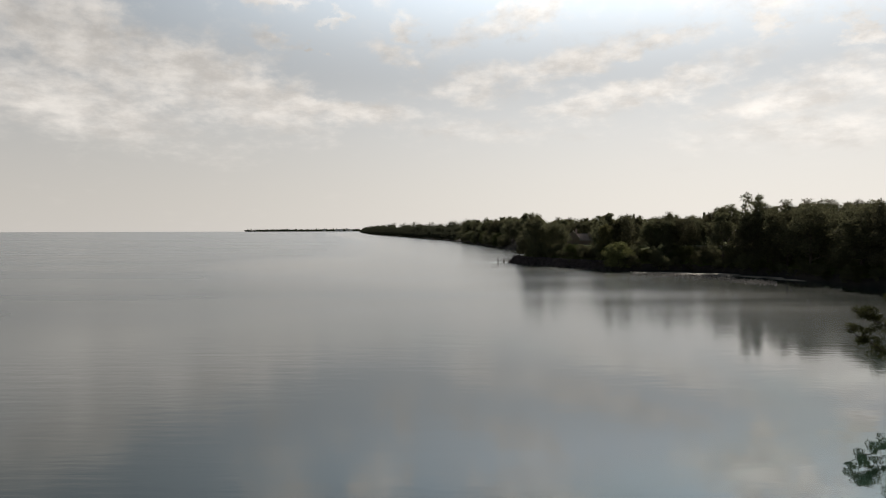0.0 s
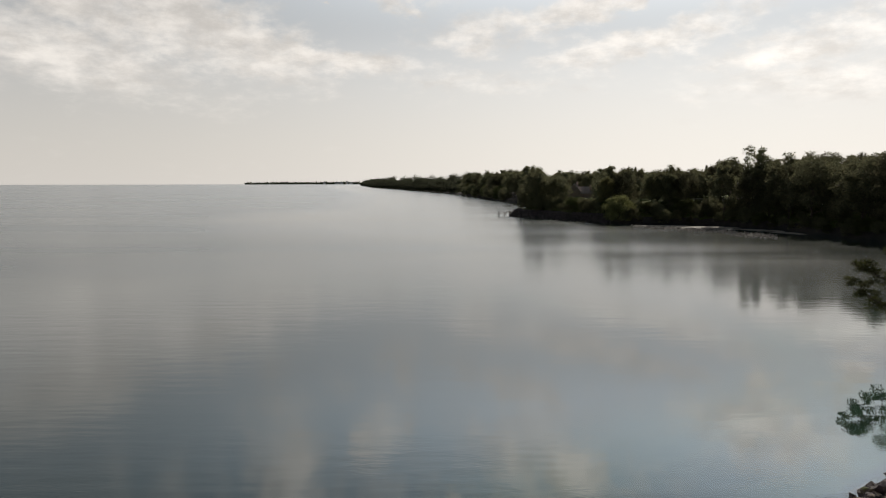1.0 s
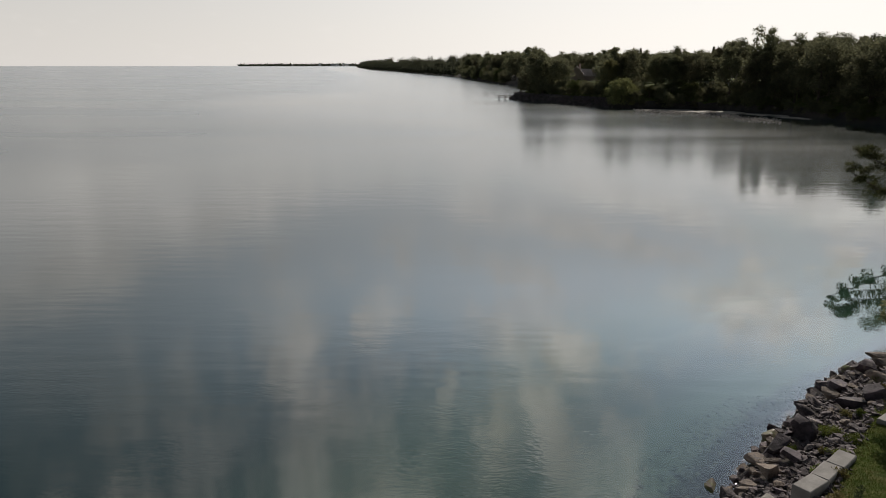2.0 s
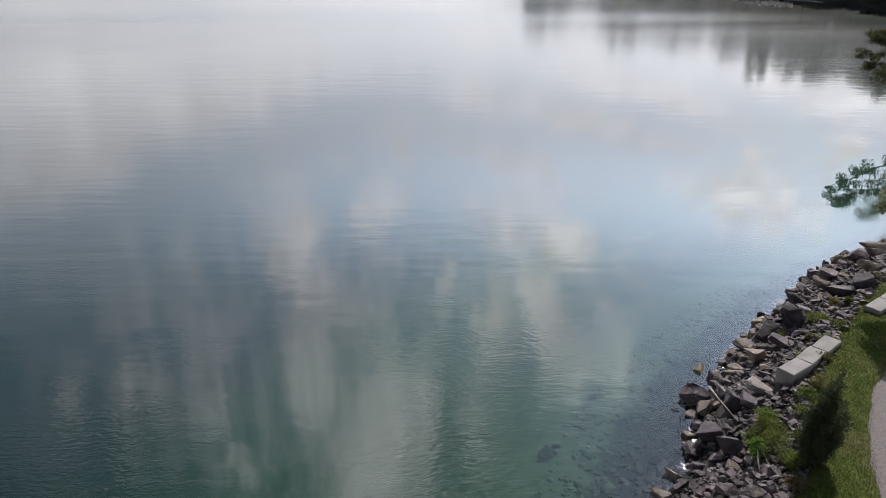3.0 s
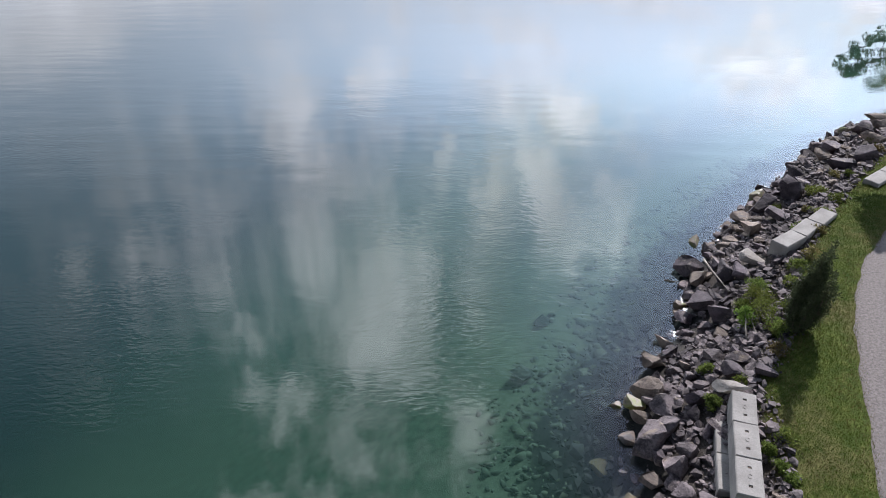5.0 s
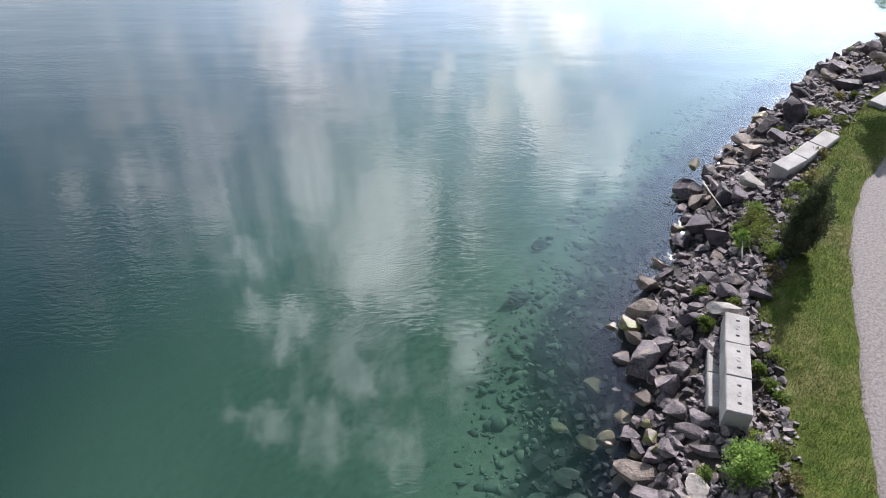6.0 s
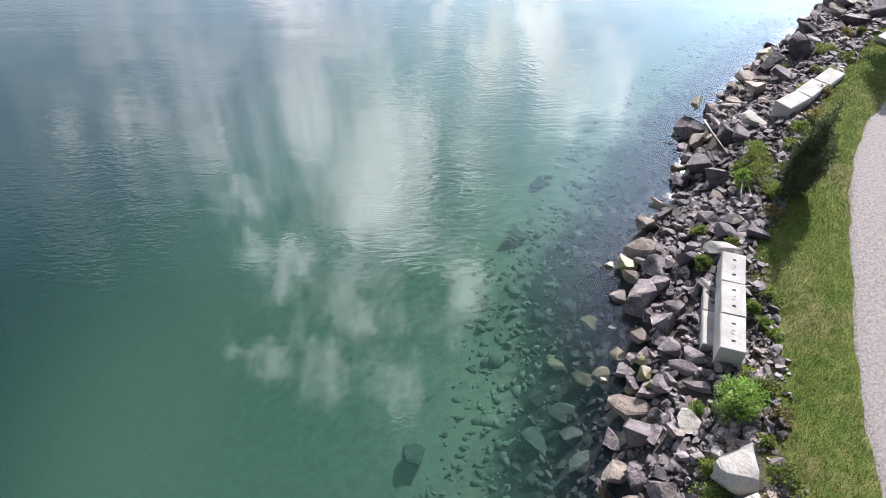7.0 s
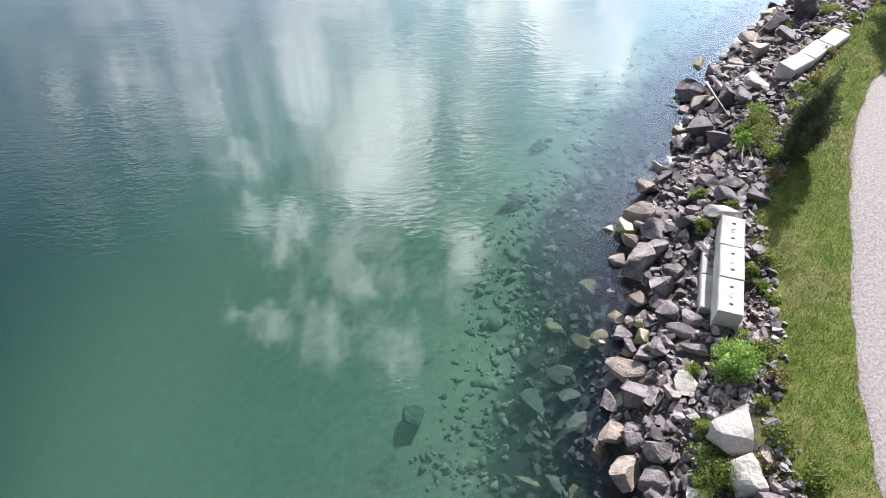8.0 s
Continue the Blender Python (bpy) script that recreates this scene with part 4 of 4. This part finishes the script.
HOUSE_A, HOUSE_B = (59.5, 321.0), (106.0, 253.0)
clear = ((HOUSE_A[0] - 2, HOUSE_A[1] - 9, 7), (*HOUSE_A, 10), (HOUSE_B[0] - 4, HOUSE_B[1] - 9, 9), (*HOUSE_B, 7))
DARK_TREE = "broad dark green deciduous tree in the shore wood"
# numbers after the spacing: the height of the tops above the lake
plant(75, 21.5, 36, 180, 330, 4, 60, 6.0, 18.2, 23.6, WOODS, DARK_TREE, "shore wood", clear)
plant(150, 4.6, 22, 270, 420, 7, 80, 5.2, 16.2, 20.6, WOODS, DARK_TREE, "shore wood", clear)
plant(90, 0.5, 8, 400, 800, 5, 70, 8, 19, 25, WOODS, "broad dark green deciduous tree on the far shore", "far shore wood")
plant(90, 4.0, 20, 240, 335, 5.0, 16, 3.2, 6.0, 9.0, BUSHES, "dense shrub on the low shore bank", "shore shrubs", name="shrub")
plant(40, 3.0, 9, 335, 460, 1.0, 12, 4, 7, 12, BUSHES, "dense shrub on the low shore bank", "shore shrubs", name="shrub")
plant(14, 9.5, 13.5, 240, 318, 5.0, 16, 3.0, 4.5, 8.0, BUSHES, "low hedge-like shrub below the lawn", "lawn shrubs", name="shrub")
plant(16, 20.5, 24, 225, 262, 3.0, 20, 3.5, 6, 9, BUSHES, "low hedge-like shrub below the lawn", "lawn shrubs", name="shrub")
plant(60, 14.5, 34, 170, 262, 0.4, 3.0, 2.8, 3.0, 6.5, BUSHES, "low shrub hanging over the water at the cove", "cove shrubs", name="shrub")
plant(34, 20, 36, 180, 300, 2.0, 7, 4.5, 6, 11, BUSHES, "dense shrub on the low shore bank", "shore shrubs", clear, name="shrub")
plant(60, 0.5, 5, 400, 800, 0.8, 7, 5, 7, 13, BUSHES, "dense shrub on the far shore", "far shore shrubs", name="shrub")

# the tall tree that stands above the wood, the spruces, the willow at the end of the spit
TALL = tree_meshes(240, 24, 4.4, 0.7, LEAF_WOOD, 40, 60, 9, 0.45)
tree(TALL, 102.0, 231.0, 2.6, "tall open-crowned tree standing above the wood", rz=40)
WILLOW = tree_meshes(241, 7.5, 3.9, 0.4, LEAF_OLIVE, 80, 90, 10, 0.03)
tree(WILLOW, 62.5, 249.5, z_at(62.5, 249.5) - 0.2, "rounded olive-green willow at the water's edge", name="willow", scale=1.15, wide=1.15)
WILLOW_TALL = tree_meshes(242, 13, 3.2, 0.45, LEAF_OLIVE, 60, 80, 10, 0.1)
tree(WILLOW_TALL, 60.5, 262, z_at(60.5, 262), "tall light olive willow behind the seawall", name="willow")


def spruce(x, y, tall):
    r = np.random.default_rng(int(x * 10))
    ob = thing("spruce", x, y, z_at(x, y), "slender pointed spruce above the wood", "tree", "spruces")
    v, f = tube([(0, 0, -0.2), (0, 0, tall * 0.5), (0, 0, tall)], [0.25, 0.15, 0.03], 6)
    part("trunk", mesh_from("trunk", v, f, BARK), ob)
    cs = [(0.0, 0.0, tall * h) for h in np.linspace(0.2, 1.0, 26)]
    rs = [3.4 * (1.04 - c[2] / tall) for c in cs]
    v, f = leaves(r, cs, rs, 150, 0.42, (1, 1, 0.2), -0.1, 0.45)
    part("crown", mesh_from("crown", v, f, LEAF_WOOD), ob)


spruce(84, 318, 12.4)
spruce(87.5, 322, 13.4)
spruce(90, 321, 12.6)
spruce(112, 301, 13.2)


# leaning tree over the cove, its outer boughs over the water
def leaning_tree():
    r = np.random.default_rng(50)
    ob = thing("leaning_tree", 44.6, 58.9, z_at(44.6, 58.9) - 0.2, "yellow-green tree leaning its boughs out over the water", "tree")
    wood, cs, rs = [], [], []
    wood.append(tube([(0, 0, 0), (-0.6, 0.6, 3), (-1.5, 1.2, 6), (-2.0, 1.5, 9), (-2.2, 1.6, 12)], [0.35, 0.3, 0.24, 0.16, 0.06], 8))
    for k, (sx, sy, sz, ex, ey, ez) in enumerate(((-0.3, 0.3, 0.9, -9.0, 3.0, 4.9), (-1.0, 0.8, 4.0, -8.2, 3.5, 6.6), (-1.5, 1.2, 5.4, -4.8, 3.6, 8.0), (-1.5, 1.2, 6, 3, 5, 10), (-1.8, 1.4, 8, -1, -3, 12), (-1.9, 1.4, 8.5, -1.5, 4, 13.5))):
        b, e = Vector((sx, sy, sz)), Vector((ex, ey, ez))
        m = b.lerp(e, 0.5) + Vector((0, 0, -0.7))
        wood.append(tube([b, m, e], [0.16, 0.10, 0.02], 6))
        for j in range(30):
            t = 0.3 + 0.7 * (j + r.random()) / 30
            q = (b.lerp(m, t * 2) if t < 0.5 else m.lerp(e, t * 2 - 1)) + Vector(r.normal(size=3).tolist()) * Vector((0.5, 0.5, 0.25)).length * 0.55
            wood.append(tube([tuple((b.lerp(m, t * 2) if t < 0.5 else m.lerp(e, t * 2 - 1))), tuple(q)], [0.03, 0.01], 4))
            cs.append(tuple(q))
            rs.append(0.62 * (1.1 - 0.5 * t))
    part("trunk", mesh_from("trunk", *joined(wood), BARK), ob)
    v, f = leaves(r, cs, rs, 110, 0.19, (1.2, 1.2, 0.6), 0.2)
    part("crown", mesh_from("crown", v, f, LEAF_LEAN), ob)


leaning_tree()

# a small tree by the path, of which only the shade shows
SMALL = tree_meshes(243, 5.9, 0.95, 0.16, LEAF_WOOD, 60, 110, 9, 0.55)
tree(SMALL, 19.0, 26.5, z_at(19.0, 26.5), "small leafy tree beside the gravel path")


# woods past the trees that can be told apart
def far_wood():
    r = np.random.default_rng(60)
    cs, rs = [], []
    for (ax, ay), (bx, by) in zip(SHORE[34:38], SHORE[35:39]):
        for _ in range(int(math.hypot(bx - ax, by - ay) / 6)):
            t = r.random()
            x, y = ax + (bx - ax) * t, ay + (by - ay) * t
            swell = 1.0 + 0.16 * math.sin(y / 31) + 0.12 * math.sin(y / 13 + 2)
            for off, tall in ((r.uniform(0, 6), r.uniform(6, 12)), (r.uniform(8, 26), r.uniform(12, 19)), (r.uniform(28, 50), r.uniform(17, 23))):
                tall *= swell * r.uniform(0.82, 1.1)
                base = 0.5 if off < 9 else 2.5
                for q in range(10):
                    a, w = r.uniform(0, 6.28), tall * r.uniform(0.03, 0.22)
                    cs.append((x + off + math.cos(a) * w, y + math.sin(a) * w, base + tall * r.uniform(0.25, 0.84)))
                    rs.append(tall * r.uniform(0.13, 0.2))
    v, f = leaves(r, cs, rs, 34, 1.5, (1.0, 1.0, 0.9), 0.2, 0.8)
    return tagged(new("far_wood", mesh_from("far_wood", v, f, LEAF_FAR)), "dark wooded shoreline running to the point", "wood", kind="stuff")


far_wood()


# ---- houses, seawall, jetty, sandbar ----
def box(bm, x0, x1, y0, y1, z0, z1):
    bmesh.ops.create_cube(bm, size=1.0, matrix=Matrix.Translation(((x0 + x1) / 2, (y0 + y1) / 2, (z0 + z1) / 2)) @ Matrix.Diagonal((x1 - x0, y1 - y0, z1 - z0, 1)))


def mesh_of(name, bm, mat):
    me = bpy.data.meshes.new(name)
    bm.to_mesh(me)
    bm.free()
    me.materials.append(mat)
    return me


def house(x, y, z, turn_deg, wide, deep, eaves, ridge, label):
    """Gabled house: walls, roof of two slopes, chimney, windows with frames."""
    ob = thing("house", x, y, z, label, "house", "", turn_deg)
    w, d = wide / 2, deep / 2
    v = [(-w, -d, -2), (w, -d, -2), (w, d, -2), (-w, d, -2), (-w, -d, eaves), (w, -d, eaves), (w, d, eaves), (-w, d, eaves), (0, -d, ridge), (0, d, ridge)]
    f = [(0, 1, 5, 8, 4), (1, 2, 6, 5), (2, 3, 7, 9, 6), (3, 0, 4, 7), (4, 8, 9, 7), (8, 5, 6, 9)]
    part("wall", mesh_from("wall", v, f, PLASTER), ob)
    for side in (-1, 1):
        sl = Vector((side * (w + 0.5), 0, eaves - 0.5 * (ridge - eaves) / w))
        t = 0.22
        a = [(0, -d - 0.5, ridge + 0.1), (sl.x, -d - 0.5, sl.z + 0.1), (sl.x, d + 0.5, sl.z + 0.1), (0, d + 0.5, ridge + 0.1)]
        v = a + [(p[0], p[1], p[2] + t) for p in a]
        f = [(0, 1, 2, 3), (7, 6, 5, 4), (0, 4, 5, 1), (1, 5, 6, 2), (2, 6, 7, 3), (3, 7, 4, 0)]
        part("roof", mesh_from("roof", v, f, ROOF), ob, "pale shingle roof slope")
    bm = bmesh.new()
    box(bm, w * 0.35, w * 0.35 + 0.8, d * 0.3, d * 0.3 + 0.8, eaves, ridge + 1.2)
    part("chimney", mesh_of("chimney", bm, PLASTER), ob)
    for cx in (-w * 0.5, w * 0.5):
        for cz in (0.9, 3.4):
            if cz + 1.3 > eaves:
                continue
            bm = bmesh.new()
            for x0, x1, z0, z1 in ((-0.7, 0.7, 1.3, 1.4), (-0.7, 0.7, 0, 0.1), (-0.7, -0.6, 0.1, 1.3), (0.6, 0.7, 0.1, 1.3), (-0.04, 0.04, 0.1, 1.3)):
                box(bm, cx + x0, cx + x1, -d - 0.08, -d + 0.02, cz + z0, cz + z1)
            win = part("window", mesh_of("window", bm, WHITE_PAINT), ob, "white window frame")
            bm = bmesh.new()
            box(bm, cx - 0.6, cx + 0.6, -d - 0.02, -d + 0.01, cz + 0.1, cz + 1.3)
            part("pane", mesh_of("pane", bm, GLASS), win, "dark window glass")
    return ob


house(HOUSE_A[0], HOUSE_A[1], z_at(*HOUSE_A) + 0.3, -11, 5.5, 9, 4.6, 7.6, "brick house with a steep pale gabled roof among trees")
house(HOUSE_A[0] + 6.2, HOUSE_A[1] + 1.5, z_at(*HOUSE_A) + 0.3, -101, 6, 7, 3.6, 6.2, "low brick house wing beside the gabled house")
house(HOUSE_B[0], HOUSE_B[1], z_at(*HOUSE_B) + 0.2, -20, 6, 9, 4.6, 7.2, "pale house half hidden behind the trees")


def fence(x0, y0, x1, y1, n):
    ob = thing("fence", x0, y0, z_at(x0, y0), "pale picket fence along the raised lawn", "fence", "", math.degrees(math.atan2(y1 - y0, x1 - x0)))
    ln = math.hypot(x1 - x0, y1 - y0)
    for k in range(n + 1):
        bm = bmesh.new()
        box(bm, ln * k / n - 0.09, ln * k / n + 0.09, -0.08, 0.08, -1.5, 1.15)
        part("post", mesh_of("post", bm, WHITE_PAINT), ob)
    for z in (0.45, 0.9):
        bm = bmesh.new()
        box(bm, 0, ln, -0.04, 0.04, z, z + 0.13)
        part("rail", mesh_of("rail", bm, WHITE_PAINT), ob)


fence(92.5, 263, 104, 258, 9)


def seawall():
    """Stones of the bank along the spit, in one heap."""
    r = np.random.default_rng(65)
    pts = []
    for (ax, ay), (bx, by) in zip(SHORE[26:29], SHORE[27:30]):
        n = int(math.hypot(bx - ax, by - ay) * 16)
        for _ in range(n):
            t, off = r.random(), r.uniform(-0.3, 4.5)
            dx, dy = bx - ax, by - ay
            ln = math.hypot(dx, dy)
            x, y = ax + dx * t + dy / ln * off, ay + dy * t - dx / ln * off
            pts.append((x, y, z_at(x, y) + 0.15, r.uniform(0.4, 0.9)))
    return pts


heap("seawall_stones", ROCK_GREY, seawall(), 1, 780, "grey stone seawall along the wooded spit", "seawall")


def jetty():
    ob = thing("jetty", 28.4, 309, 0, "small dark wooden jetty with posts at the spit", "jetty", "", 10)
    for k in range(9):
        bm = bmesh.new()
        box(bm, -4.5 + k * 0.62, -4.5 + k * 0.62 + 0.55, -0.9, 0.9, 0.85, 0.95)
        part("plank", mesh_of("plank", bm, TIMBER), ob)
    for px in (-4.2, -1.6, 0.8):
        for py in (-0.85, 0.85):
            v, f = tube([(px, py, -1.5), (px, py, 0.5), (px, py, 2.1)], [0.12, 0.12, 0.11], 7)
            part("post", mesh_from("post", v, f, TIMBER), ob)
    bm = bmesh.new()
    box(bm, -4.4, 1.0, 0.8, 0.9, 1.7, 1.85)
    part("rail", mesh_of("rail", bm, TIMBER), ob)


jetty()


def sandbar(x, y, ln, wd, turn_deg, seed):
    r = np.random.default_rng(seed)
    n, rings = 40, 6
    v, f = [(0, 0, 0.22)], []
    for k in range(1, rings + 1):
        for i in range(n):
            a = 2 * math.pi * i / n
            q = 1 + 0.22 * math.sin(3 * a + seed) + 0.12 * math.sin(7 * a + 2 * seed)
            t = k / rings
            v.append((math.cos(a) * ln * q * t, math.sin(a) * wd * q * t, 0.22 * (1 - t ** 2) - 0.05 + r.uniform(-0.05, 0.05)))
    for i in range(n):
        f.append((0, 1 + i, 1 + (i + 1) % n))
        for k in range(rings - 1):
            a, b = 1 + k * n, 1 + (k + 1) * n
            f.append((a + i, b + i, b + (i + 1) % n, a + (i + 1) % n))
    ob = new("sandbar", mesh_from("sandbar", v, f, SAND))
    ob.matrix_world = pose(x, y, 0.02, 0, 0, turn_deg)
    return tagged(ob, "low pale pebble bar breaking the water in the cove", "sandbar", "sandbars")


for k, (x, y, ln, wd, a) in enumerate(((76, 237, 9, 3.0, -8), (90, 229, 11, 4.0, -18), (98, 214, 9, 3.5, -50), (83, 229, 8, 1.6, -12), (70, 238, 6, 1.2, 0), (100, 203, 6, 2.0, -60), (88, 221, 7, 1.0, -20))):
    sandbar(x, y, ln, wd, a, 300 + k)


def pebble_bar():
    """Speckled shoal across the mouth of the cove."""
    r = np.random.default_rng(67)
    pts = []
    while len(pts) < 900:
        az_deg = r.uniform(15.0, 25.5)
        q = math.sin(az_deg * 2.1) * 2 + math.sin(az_deg * 5.3)
        d = np.interp(az_deg, (15, 18, 21, 25.5), (243, 238, 228, 208)) + q + r.normal() * 4.5
        x, y = d * math.sin(radians(az_deg)), d * math.cos(radians(az_deg))
        pts.append((x, y, r.uniform(-0.05, 0.12), r.uniform(0.25, 0.75)))
    return pts


heap("shoal_pebbles", ROCK_PALE, pebble_bar(), 1, 781, "pale pebble shoal breaking the water in the cove", "shoal")


def far_land():
    """A thin line of low land with a few pale towers near the horizon."""
    r = np.random.default_rng(66)
    cs, rs = [], []
    for k in range(420):
        a = radians(-15.6 + 8.9 * k / 420 + r.uniform(-0.05, 0.05))
        h = (4 + 3.5 * k / 420) * r.uniform(0.6, 1.3)
        cs.append((4750 * math.sin(a), 4750 * math.cos(a), h * 0.5))
        rs.append(h)
    v, f = leaves(r, cs, rs, 8, 12, (3, 1, 0.8), 0, 0.6)
    return tagged(new("backdrop", mesh_from("backdrop", v, f, LEAF_FAR)), "thin line of low wooded land at the horizon", "far shore", kind="structure")


far_land()


def tower(az_deg, w, h):
    a = radians(az_deg)
    bm = bmesh.new()
    box(bm, -w / 2, w / 2, -w / 2, w / 2, 0, h)
    box(bm, -w * 0.3, w * 0.3, -w * 0.3, w * 0.3, h, h * 1.12)
    ob = new("tower_block", mesh_of("tower_block", bm, WHITE_PAINT))
    ob.matrix_world = pose(4650 * math.sin(a), 4650 * math.cos(a), 0, 0, 0, az_deg * 7)
    return tagged(ob, "tiny pale tower block on the far shore", "building", "far towers")


for az_deg, w, h in ((-9.6, 14, 16), (-8.6, 20, 14), (-8.3, 24, 15), (-7.8, 12, 19), (-7.5, 18, 13)):
    tower(az_deg, w, h)
